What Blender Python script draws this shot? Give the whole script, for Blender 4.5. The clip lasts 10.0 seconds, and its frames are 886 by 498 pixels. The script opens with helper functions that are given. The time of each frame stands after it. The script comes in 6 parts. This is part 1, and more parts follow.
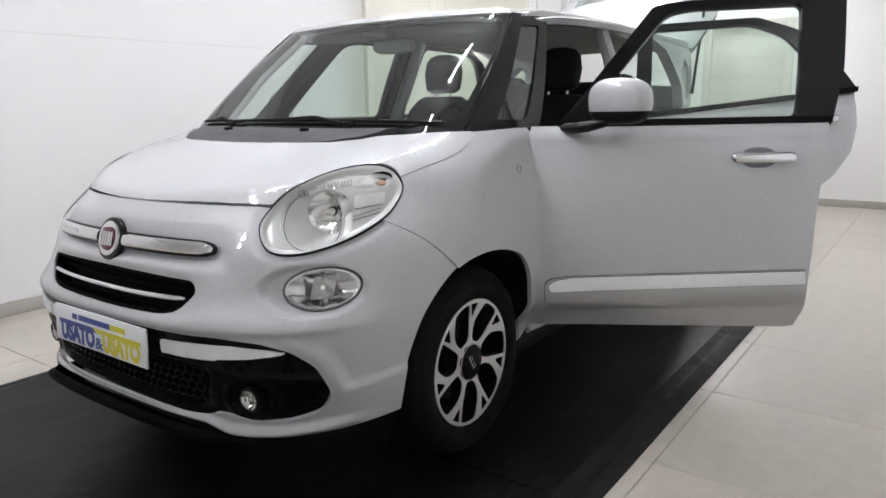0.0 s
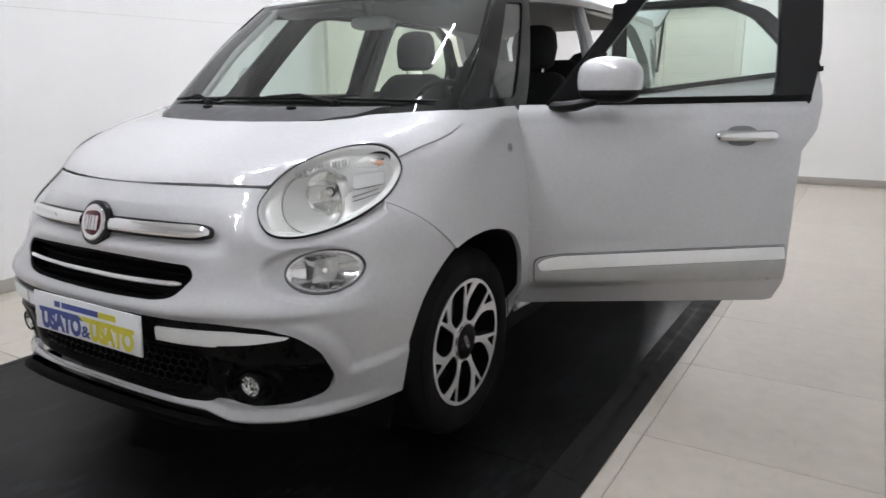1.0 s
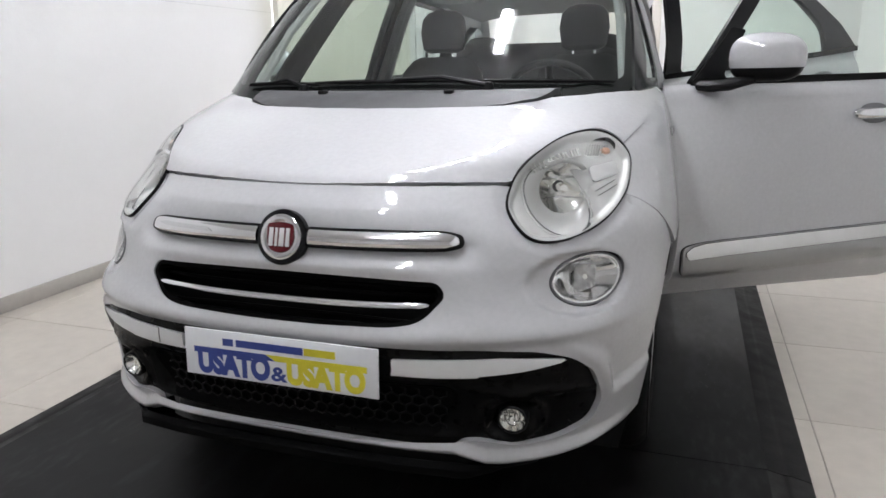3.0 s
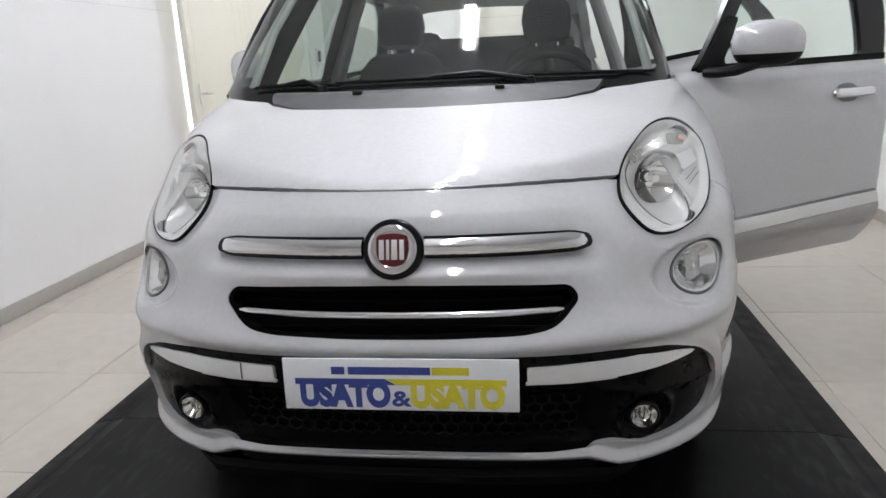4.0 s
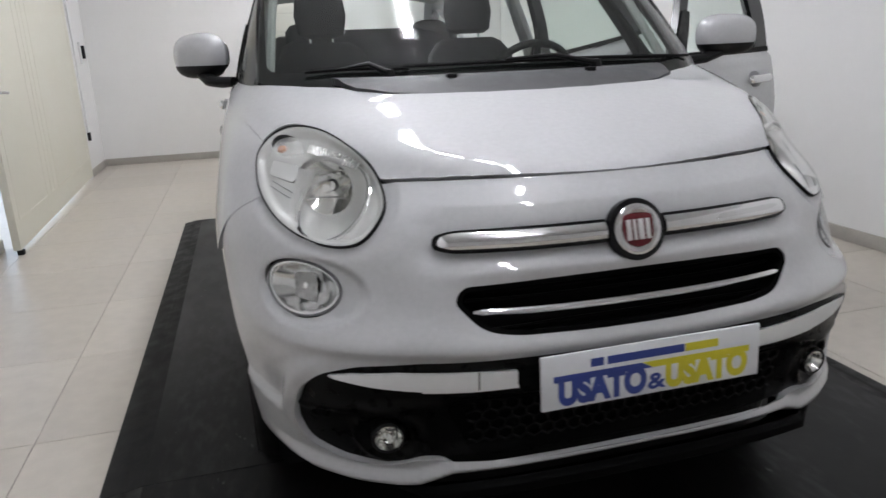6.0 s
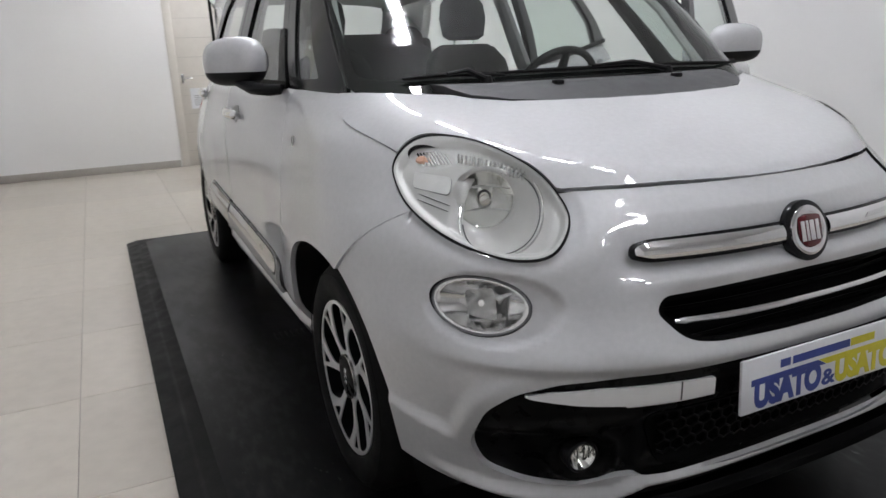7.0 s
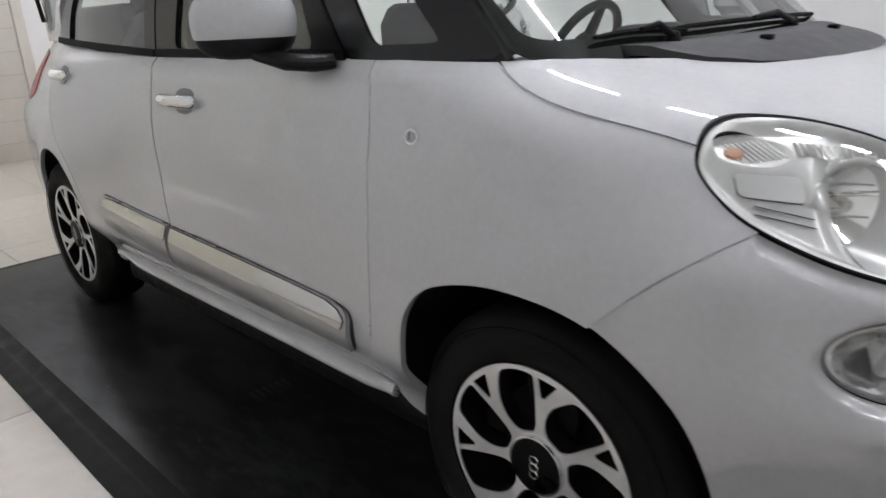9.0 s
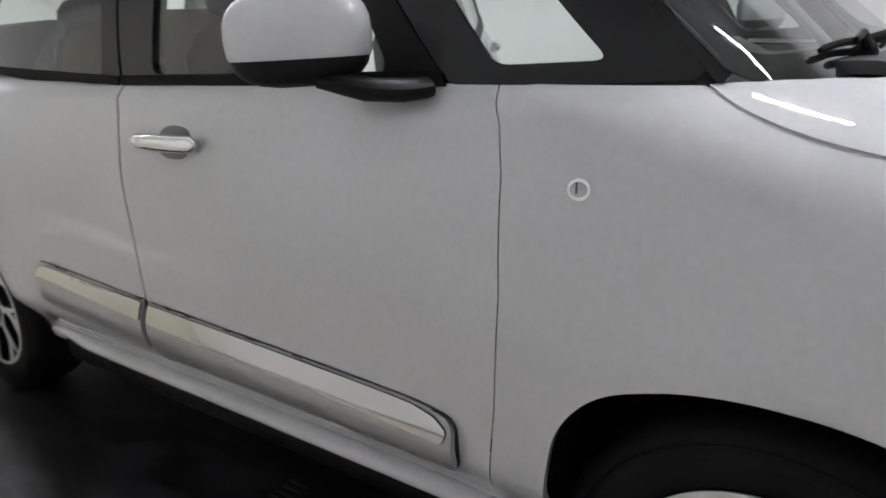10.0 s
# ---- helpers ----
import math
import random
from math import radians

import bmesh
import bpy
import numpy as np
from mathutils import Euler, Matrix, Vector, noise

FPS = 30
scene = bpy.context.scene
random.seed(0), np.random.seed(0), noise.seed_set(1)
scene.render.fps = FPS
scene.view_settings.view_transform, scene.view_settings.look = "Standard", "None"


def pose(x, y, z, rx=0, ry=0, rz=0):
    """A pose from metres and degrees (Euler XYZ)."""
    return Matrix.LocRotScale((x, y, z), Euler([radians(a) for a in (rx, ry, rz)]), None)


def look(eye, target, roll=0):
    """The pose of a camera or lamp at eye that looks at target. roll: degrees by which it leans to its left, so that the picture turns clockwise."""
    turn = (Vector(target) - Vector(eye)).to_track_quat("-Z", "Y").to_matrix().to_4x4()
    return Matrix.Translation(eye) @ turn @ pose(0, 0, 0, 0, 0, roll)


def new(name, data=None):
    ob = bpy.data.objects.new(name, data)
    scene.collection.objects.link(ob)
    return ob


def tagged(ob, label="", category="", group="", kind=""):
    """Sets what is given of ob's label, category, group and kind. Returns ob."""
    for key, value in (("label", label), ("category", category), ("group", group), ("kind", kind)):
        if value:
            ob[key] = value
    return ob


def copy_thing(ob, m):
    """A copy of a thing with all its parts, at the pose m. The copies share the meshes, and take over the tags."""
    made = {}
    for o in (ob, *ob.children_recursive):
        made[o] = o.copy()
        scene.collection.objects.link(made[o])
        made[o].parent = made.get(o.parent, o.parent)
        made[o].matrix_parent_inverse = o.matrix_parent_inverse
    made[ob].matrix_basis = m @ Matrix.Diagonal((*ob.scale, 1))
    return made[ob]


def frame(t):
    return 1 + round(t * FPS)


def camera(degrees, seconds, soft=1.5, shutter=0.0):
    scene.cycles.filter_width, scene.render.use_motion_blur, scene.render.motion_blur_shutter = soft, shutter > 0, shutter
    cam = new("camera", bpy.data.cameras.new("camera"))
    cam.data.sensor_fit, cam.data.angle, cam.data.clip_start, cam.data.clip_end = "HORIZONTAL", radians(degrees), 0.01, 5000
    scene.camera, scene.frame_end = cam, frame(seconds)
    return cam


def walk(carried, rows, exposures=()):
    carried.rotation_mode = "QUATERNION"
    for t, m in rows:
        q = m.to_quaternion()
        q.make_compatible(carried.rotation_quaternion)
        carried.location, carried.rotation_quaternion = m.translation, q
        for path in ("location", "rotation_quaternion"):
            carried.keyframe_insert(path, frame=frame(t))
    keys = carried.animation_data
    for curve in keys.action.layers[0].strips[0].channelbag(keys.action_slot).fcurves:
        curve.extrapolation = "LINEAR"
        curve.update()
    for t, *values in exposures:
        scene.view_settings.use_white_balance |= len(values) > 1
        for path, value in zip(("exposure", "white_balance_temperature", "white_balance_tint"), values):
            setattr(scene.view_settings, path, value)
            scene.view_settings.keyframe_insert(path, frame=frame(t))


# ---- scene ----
from mathutils import geometry

# ---- camera: walked in an arc round the nose of the car ----
cam = camera(64.55, 10.0, soft=1.5, shutter=0.3)
ROWS = [
    (0.0, 2.103, -1.073, 1.210, 78.23, 0.80, 35.72),
    (0.5, 2.085, -1.069, 1.192, 77.00, -0.40, 34.44),
    (1.0, 1.962, -1.149, 1.216, 76.38, 0.58, 31.36),
    (1.5, 1.698, -1.174, 1.201, 76.55, 0.41, 32.30),
    (2.0, 1.469, -1.176, 1.205, 76.81, -1.35, 29.92),
    (2.5, 1.141, -1.312, 1.211, 75.60, 1.67, 23.26),
    (3.0, 0.901, -1.351, 1.199, 75.36, 1.06, 18.97),
    (3.2, 0.790, -1.332, 1.210, 74.89, 1.88, 17.45),
    (4.3, 0.158, -1.412, 1.211, 74.37, 2.38, 1.91),
    (4.5, 0.067, -1.391, 1.187, 73.48, 2.13, -1.53),
    (5.0, -0.161, -1.298, 1.210, 73.22, 2.41, -5.58),
    (5.5, -0.497, -1.287, 1.227, 74.11, 3.37, -12.92),
    (6.0, -0.778, -1.226, 1.197, 74.03, 2.21, -15.75),
    (6.2, -0.894, -1.166, 1.202, 73.65, 3.19, -15.92),
    (7.3, -1.471, -0.814, 1.214, 73.75, 1.42, -30.90),
    (7.5, -1.516, -0.714, 1.198, 72.59, 1.38, -33.51),
    (8.0, -1.623, -0.423, 1.219, 73.00, 1.65, -36.03),
    (8.5, -1.709, -0.130, 1.216, 71.81, 1.77, -42.49),
    (9.0, -1.784, 0.108, 1.207, 71.25, 2.76, -45.50),
    (9.5, -1.752, 0.461, 1.241, 72.23, 2.12, -46.01),
    (10.0, -1.753, 0.706, 1.205, 72.50, 3.07, -54.44),
]
walk(cam, [(r[0], pose(*r[1:])) for r in ROWS], exposures=[(0.0, 2.34), (2.5, 2.34), (4.5, 2.19), (6.0, 1.95), (8.0, 1.97), (10.0, 2.08)])

# ---- light: fluorescent battens on the ceiling, and daylight at the gap of the door ----
world = bpy.data.worlds.new("world")
scene.world = world
world.use_nodes = True
sky = world.node_tree.nodes.new("ShaderNodeTexSky")
sky.sky_type, sky.sun_disc = "NISHITA", False
sky.sun_elevation, sky.sun_rotation = radians(49.8), radians(156)
world.node_tree.links.new(sky.outputs[0], world.node_tree.nodes["Background"].inputs[0])
world.node_tree.nodes["Background"].inputs[1].default_value = 0.09
daylight = new("sun", bpy.data.lights.new("sun", "SUN"))
daylight.data.energy, daylight.data.angle, daylight.data.color = 4.0, radians(0.5), (1.0, 0.96, 0.9)
daylight.matrix_world = look((9, -20, 26), (0, 0, 0))
LAMP = 21.0

# ---- the car's skin as smooth functions of the plan (x across, y backwards from the nose, z up) ----
def spline(xs, ys):
    """Natural cubic spline through the knots, straight beyond them."""
    xs, ys = np.asarray(xs, float), np.asarray(ys, float)
    n, h = len(xs), np.diff(xs)
    m = np.zeros((n, n))
    r = np.zeros(n)
    m[0, 0] = m[-1, -1] = 1
    for i in range(1, n - 1):
        m[i, i - 1:i + 2] = h[i - 1], 2 * (h[i - 1] + h[i]), h[i]
        r[i] = 6 * ((ys[i + 1] - ys[i]) / h[i] - (ys[i] - ys[i - 1]) / h[i - 1])
    c = np.linalg.solve(m, r)

    def f(x):
        x = np.asarray(x, float)
        k = np.clip(np.searchsorted(xs, x) - 1, 0, n - 2)
        q = np.clip(x, xs[0], xs[-1])
        a, b, d = (xs[k + 1] - q) / h[k], (q - xs[k]) / h[k], h[k]
        y = a * ys[k] + b * ys[k + 1] + ((a ** 3 - a) * c[k] + (b ** 3 - b) * c[k + 1]) * d * d / 6
        lo = (ys[1] - ys[0]) / h[0] - h[0] / 6 * (2 * c[0] + c[1])
        hi = (ys[-1] - ys[-2]) / h[-1] + h[-1] / 6 * (c[-2] + 2 * c[-1])
        return y + np.minimum(x - xs[0], 0) * lo + np.maximum(x - xs[-1], 0) * hi
    return f


def smooth(x, a, b):
    q = np.clip((np.asarray(x, float) - a) / (b - a), 0, 1)
    return q * q * (3 - 2 * q)


half_width = spline([0.18, 0.35, 0.52, 0.70, 0.85, 0.978, 1.06, 1.13], [0.838, 0.860, 0.878, 0.884, 0.874, 0.851, 0.826, 0.792])
nose = spline([0.18, 0.28, 0.40, 0.52, 0.62, 0.70, 0.81, 0.88, 0.925, 0.99, 1.11], [0.085, 0.045, 0.030, 0.012, 0.020, 0.043, 0.072, 0.106, 0.145, 0.190, 0.430])
corner_y = spline([0.18, 0.60, 0.90, 0.99, 1.11], [0.90, 0.90, 0.90, 0.96, 1.28])
square = spline([0.18, 0.40, 0.53, 0.62, 0.70, 0.81, 0.875, 0.925, 1.11], [3.0, 3.2, 3.15, 2.9, 2.65, 2.45, 2.15, 2.02, 1.9])


def bulge(f, z):
    """Relief of the nose: the swell over the lower insert."""
    f = np.abs(np.degrees(f))
    return 0.014 * np.exp(-((z - 0.603) / np.where(z < 0.603, 0.020, 0.040)) ** 2) * smooth(f, 8, 30) * (1 - smooth(f, 42, 60))


def skin_front(f, z):
    """f: angle round the nose from straight ahead, in radians; z: height."""
    f, z = np.broadcast_arrays(np.asarray(f, float), np.asarray(z, float))
    a, yc, n = half_width(z), corner_y(z), square(z)
    b = yc - nose(z)
    r = (np.abs(np.sin(f) / a) ** n + np.abs(np.cos(f) / b) ** n) ** (-1 / n) + bulge(f, z)
    return np.stack([r * np.sin(f), yc - r * np.cos(f), z], -1)


def skin_side(y, z, roll=True):
    """The flank at y, z, on the +x side."""
    y, z = np.broadcast_arrays(np.asarray(y, float), np.asarray(z, float))
    a, yc, n = half_width(z), corner_y(z), square(z)
    b = yc - nose(z)
    q = np.clip((yc - y) / b, 0, 0.985)
    x = a * (1 - q ** n) ** (1 / n)
    back = np.clip((y - 2.2) / 2.0, 0, 1.2)
    x = x - 0.004 * smooth(y, 1.2, 2.3) - (0.15 + 0.14 * smooth(z, 0.80, 1.2)) * back ** 3
    for yw in (0.845, 3.457):
        x = x + 0.010 * np.exp(-((np.hypot(y - yw, z - 0.33) - 0.40) / 0.10) ** 2) * (z < 0.95)
    waist = smooth(z, 0.45, 0.62) * (1 - smooth(z, 0.72, 0.95)) * smooth(y, 1.2, 1.6) * (1 - smooth(y, 2.7, 3.1))
    x = x - 0.013 * waist
    x = x + 0.005 * np.exp(-((z - 1.083) / 0.016) ** 2) * smooth(y, 1.0, 1.35) * (1 - smooth(y, 3.3, 3.6))
    x = x - 0.075 * (1 - smooth(z, 0.310, 0.470)) * smooth(y, 1.0, 1.1) * (1 - smooth(y, 3.10, 3.35))
    if roll:
        x = x - 0.012 * smooth(z, 1.094, 1.122) * smooth(y, 1.0, 1.3) * (1 - smooth(y, 3.3, 3.6))
    return np.stack([x, y, z], -1)


hood_mid = spline([0.10, 0.145, 0.20, 0.30, 0.45, 0.60, 0.72, 1.0], [0.898, 0.932, 0.960, 0.998, 1.048, 1.092, 1.120, 1.195])
LEVELS = np.linspace(0.86, 1.16, 61)


def brow_z(x, y):
    """Height at which the nose and flank pass through the plan point x, y."""
    x, y = np.broadcast_arrays(np.abs(np.asarray(x, float)), np.asarray(y, float))
    gap = []
    for z in LEVELS:
        f = np.arctan2(x, np.maximum(corner_y(z) - y, 0.01))
        p = skin_front(f, z)
        gap.append(np.hypot(p[..., 0], p[..., 1] - corner_y(z)) - np.hypot(x, np.maximum(corner_y(z) - y, 0.0)))
    g = np.stack(gap, -1)
    ins = g > 0
    k = np.clip(ins.sum(-1) - 1, 0, len(LEVELS) - 2)
    g0, g1 = np.take_along_axis(g, k[..., None], -1)[..., 0], np.take_along_axis(g, k[..., None] + 1, -1)[..., 0]
    q = np.clip(g0 / np.where(np.abs(g0 - g1) < 1e-9, 1e-9, g0 - g1), -1, 2)
    return LEVELS[k] + q * (LEVELS[1] - LEVELS[0])


def hood_z(x, y):
    dome = hood_mid(y) - 0.095 * np.abs(x) ** 2
    brow = brow_z(x, y) + 0.004
    k = 0.022
    h = np.clip(0.5 + 0.5 * (brow - dome) / k, 0, 1)
    return brow * (1 - h) + dome * h - k * h * (1 - h)


def skin_hood(x, y):
    x, y = np.broadcast_arrays(np.asarray(x, float), np.asarray(y, float))
    return np.stack([x, y, hood_z(x, y)], -1)


roof_mid = spline([1.38, 1.7, 2.1, 2.6, 3.2, 3.9], [1.575, 1.625, 1.652, 1.658, 1.640, 1.585])


def skin_roof(x, y):
    x, y = np.broadcast_arrays(np.asarray(x, float), np.asarray(y, float))
    w = np.abs(x) / 0.66
    return np.stack([x, y, roof_mid(y) - 0.035 * w ** 2 - 0.045 * w ** 8], -1)


def skin_up(y, z):
    """The glazed upper flank between belt and roof rail."""
    y, z = np.broadcast_arrays(np.asarray(y, float), np.asarray(z, float))
    base = skin_side(np.maximum(y, 1.0), np.minimum(z, 1.115), False)[..., 0] - 0.012
    q = np.clip((z - 1.115) / 0.47, -0.1, 1.1)
    ahead = np.clip((1.288 + 0.966 * (z - 1.12) - y) / 0.30, 0, 1.3)
    base = base - 0.028 * ahead ** 2 * np.sin(2.8 * np.clip(q, 0, 1))
    x = base - (base - 0.62 + 0.02 * np.clip((y - 2.6), 0, 2)) * np.sign(q) * np.abs(q) ** 1.25
    return np.stack([x, y, z], -1)


def skin_screen(x, v):
    """The windscreen: x across, v from 0 at the cowl to 1 at the roof."""
    x, v = np.broadcast_arrays(np.asarray(x, float), np.asarray(v, float))
    y = 0.822 + (1.395 - 0.822) * v + (0.165 - 0.01 * v) * np.where(np.abs(x) < 0.33, np.abs(x) ** 2.0, 0.66 * np.abs(x) - 0.1089)
    y = y + 4.1 * np.maximum(np.abs(x) - (0.60 - 0.06 * v), 0) ** 2
    z = 1.124 + (1.580 - 1.124) * v + 0.085 * v * (1 - v) - 0.020 * np.abs(x) ** 2 * v
    return np.stack([x, y, z], -1)

# ---- materials ----
def mat(name, color, rough=0.5, metal=0.0, coat=0.0, grain=None, bump=0.0, wear=0.0, spec=0.5, coat_rough=0.03):
    """A Principled material. grain: (scale, amount) of the colour's unevenness; bump: relief in metres at the grain; wear: roughness spread."""
    m = bpy.data.materials.new(name)
    m.use_nodes = True
    nt = m.node_tree
    b = nt.nodes["Principled BSDF"]
    b.inputs["Base Color"].default_value = (*color, 1)
    b.inputs["Roughness"].default_value = rough
    b.inputs["Metallic"].default_value = metal
    b.inputs["Coat Weight"].default_value = coat
    b.inputs["Coat Roughness"].default_value = coat_rough
    b.inputs["Specular IOR Level"].default_value = spec
    if grain:
        co = nt.nodes.new("ShaderNodeTexCoord")
        fine, broad, mix, ramp = (nt.nodes.new("ShaderNode" + k) for k in ("TexNoise", "TexNoise", "Math", "MapRange"))
        fine.inputs["Scale"].default_value, fine.inputs["Detail"].default_value = grain[0], 6
        broad.inputs["Scale"].default_value, broad.inputs["Detail"].default_value = grain[0] / 12, 3
        for k in (fine, broad):
            nt.links.new(co.outputs["Object"], k.inputs["Vector"])
        mix.operation = "ADD"
        nt.links.new(fine.outputs["Fac"], mix.inputs[0])
        nt.links.new(broad.outputs["Fac"], mix.inputs[1])
        ramp.inputs["From Min"].default_value, ramp.inputs["From Max"].default_value = 0.6, 1.4
        ramp.inputs["To Min"].default_value, ramp.inputs["To Max"].default_value = 1 - grain[1], 1 + grain[1]
        nt.links.new(mix.outputs[0], ramp.inputs["Value"])
        tint = nt.nodes.new("ShaderNodeVectorMath")
        tint.operation = "SCALE"
        tint.inputs[0].default_value = color
        nt.links.new(ramp.outputs[0], tint.inputs["Scale"])
        nt.links.new(tint.outputs[0], b.inputs["Base Color"])
        if bump:
            bp = nt.nodes.new("ShaderNodeBump")
            bp.inputs["Distance"].default_value = bump
            nt.links.new(fine.outputs["Fac"], bp.inputs["Height"])
            nt.links.new(bp.outputs[0], b.inputs["Normal"])
        if wear:
            rr = nt.nodes.new("ShaderNodeMapRange")
            rr.inputs["From Min"].default_value, rr.inputs["From Max"].default_value = 0.3, 0.7
            rr.inputs["To Min"].default_value, rr.inputs["To Max"].default_value = max(0.02, rough - wear), rough + wear
            nt.links.new(broad.outputs["Fac"], rr.inputs["Value"])
            nt.links.new(rr.outputs[0], b.inputs["Roughness"])
    return m


def glass(name, tint, ior=1.45, rough=0.0, haze=0.0):
    """A thin clear pane: see-through, with a gloss that grows at grazing angles. haze: the share of pale diffuse colour
    that stands in for reflected light.
    """
    m = bpy.data.materials.new(name)
    m.use_nodes = True
    nt = m.node_tree
    nt.nodes.remove(nt.nodes["Principled BSDF"])
    clear, gloss, mix, face, power, ramp = (nt.nodes.new("ShaderNode" + k) for k in ("BsdfTransparent", "BsdfGlossy", "MixShader", "LayerWeight", "Math", "MapRange"))
    clear.inputs[0].default_value = (*tint, 1)
    gloss.inputs["Roughness"].default_value = rough
    face.inputs["Blend"].default_value = 0.5
    power.operation, power.inputs[1].default_value = "POWER", 4.0
    base = 2 * ((ior - 1) / (ior + 1)) ** 2
    ramp.inputs["To Min"].default_value, ramp.inputs["To Max"].default_value = base, 1.0
    nt.links.new(face.outputs["Facing"], power.inputs[0])
    nt.links.new(power.outputs[0], ramp.inputs["Value"])
    nt.links.new(ramp.outputs[0], mix.inputs[0])
    nt.links.new(clear.outputs[0], mix.inputs[1])
    nt.links.new(gloss.outputs[0], mix.inputs[2])
    last = mix.outputs[0]
    if haze:
        # pale diffuse layer: the veil of reflected ceiling and walls, put into the colour
        haze_or_dust, veil = nt.nodes.new("ShaderNodeBsdfDiffuse"), nt.nodes.new("ShaderNodeMixShader")
        haze_or_dust.inputs[0].default_value = (0.62, 0.66, 0.65, 1)
        veil.inputs[0].default_value = haze
        nt.links.new(last, veil.inputs[1])
        nt.links.new(haze_or_dust.outputs[0], veil.inputs[2])
        last = veil.outputs[0]
    nt.links.new(last, nt.nodes["Material Output"].inputs[0])
    return m


def glow(name, color, strength):
    m = bpy.data.materials.new(name)
    m.use_nodes = True
    b = m.node_tree.nodes["Principled BSDF"]
    b.inputs["Base Color"].default_value = (0.8, 0.8, 0.8, 1)
    b.inputs["Emission Color"].default_value = (*color, 1)
    b.inputs["Emission Strength"].default_value = strength
    return m


SILVER = mat("silver_paint", (0.556, 0.558, 0.567), 0.78, 0.56, 1.0, grain=(900, 0.05), coat_rough=0.032)
SILVER.node_tree.nodes["Principled BSDF"].inputs["Coat IOR"].default_value = 1.7
SATIN_PAINT = mat("satin_silver", (0.40, 0.40, 0.395), 0.36, 0.5, 0.3, grain=(300, 0.04))
CHROME = mat("chrome", (0.80, 0.80, 0.81), 0.07, 1.0, grain=(60, 0.03), wear=0.03)
SATIN = mat("satin_chrome", (0.70, 0.70, 0.71), 0.22, 1.0, grain=(60, 0.03), wear=0.05)
ALLOY = mat("machined_alloy", (0.74, 0.74, 0.74), 0.38, 0.55, grain=(400, 0.06), wear=0.05)
DARK_ALLOY = mat("dark_rim_paint", (0.006, 0.006, 0.007), 0.5, 0.0, grain=(80, 0.2), spec=0.12)
BLACK = mat("black_plastic", (0.005, 0.005, 0.0055), 0.45, grain=(500, 0.25), bump=0.0004, wear=0.08, spec=0.18)
GLOSS_BLACK = mat("gloss_black", (0.004, 0.004, 0.005), 0.20, 0.0, 0.0, grain=(40, 0.1), spec=0.3)
COWL = mat("grey_plastic", (0.055, 0.055, 0.058), 0.55, grain=(300, 0.2), bump=0.0004, wear=0.06)
RUBBER = mat("tyre_rubber", (0.006, 0.006, 0.006), 0.72, grain=(120, 0.3), bump=0.0005, wear=0.1, spec=0.15)
DEEP = mat("deep_black_plastic", (0.002, 0.002, 0.002), 0.6, grain=(300, 0.2), spec=0.04)
SEAL = mat("rubber_seal", (0.005, 0.005, 0.005), 0.6, grain=(200, 0.2), spec=0.1)
CLOTH = mat("seat_cloth", (0.006, 0.006, 0.0065), 0.9, grain=(700, 0.35), bump=0.001)
TRIM = mat("cabin_plastic", (0.011, 0.011, 0.012), 0.6, grain=(400, 0.2), bump=0.0005)
TRIM_GREY = mat("cabin_grey", (0.30, 0.30, 0.29), 0.7, grain=(300, 0.1))
LINER = mat("headlining", (0.30, 0.30, 0.29), 0.9, grain=(500, 0.1))
SCREEN = glass("windscreen_glass", (0.82, 0.88, 0.85), 1.42, haze=0.010)
PANE = glass("side_glass", (0.80, 0.89, 0.84), 1.5, haze=0.012)
# thicker painted haze here, for the stronger reflection at this slant
QUARTER = glass("quarter_glass", (0.80, 0.88, 0.84), 1.52, haze=0.06)
LENS = glass("lamp_lens", (0.97, 0.975, 0.97), 1.42)
REFLECTOR = mat("lamp_reflector", (0.92, 0.92, 0.90), 0.10, 1.0, grain=(30, 0.04), wear=0.03)
LAMP_GREY = mat("lamp_bezel", (0.64, 0.64, 0.625), 0.27, 0.22, grain=(60, 0.04))
AMBER = mat("amber_bulb", (0.62, 0.36, 0.25), 0.25, grain=(40, 0.1))
RED_LENS = mat("red_lens", (0.45, 0.02, 0.02), 0.25, 0.0, 0.1, grain=(40, 0.1))
RED = mat("badge_red", (0.12, 0.008, 0.014), 0.25, 0.3, 0.6, grain=(60, 0.1))
PLATE = mat("plate_white", (0.72, 0.73, 0.75), 0.35, grain=(90, 0.03))
BLUE = mat("plate_blue", (0.026, 0.050, 0.24), 0.4, grain=(90, 0.08))
YELLOW = mat("plate_yellow", (0.62, 0.55, 0.03), 0.4, grain=(90, 0.08))
WALL = mat("white_wall_paint", (0.80, 0.795, 0.785), 0.7, grain=(30, 0.012), bump=0.0006, wear=0.05)
CEILING = mat("white_ceiling_paint", (0.66, 0.66, 0.655), 0.85, grain=(20, 0.015))
SKIRT = mat("beige_skirting", (0.40, 0.375, 0.34), 0.45, grain=(25, 0.08), wear=0.08)
JOINT = mat("wall_joint_filler", (0.70, 0.695, 0.685), 0.7, grain=(30, 0.1))
GROUT = mat("tile_grout", (0.30, 0.275, 0.24), 0.8, grain=(60, 0.15))
CREAM = mat("cream_door_paint", (0.72, 0.70, 0.60), 0.45, grain=(18, 0.025), wear=0.08)
PALE_WOOD = mat("pale_wood_door", (0.62, 0.585, 0.53), 0.5, grain=(12, 0.05), wear=0.06)
MATBLACK = mat("rubber_mat", (0.0065, 0.0065, 0.0070), 0.40, grain=(9, 0.65), bump=0.0005, wear=0.14, spec=0.16)
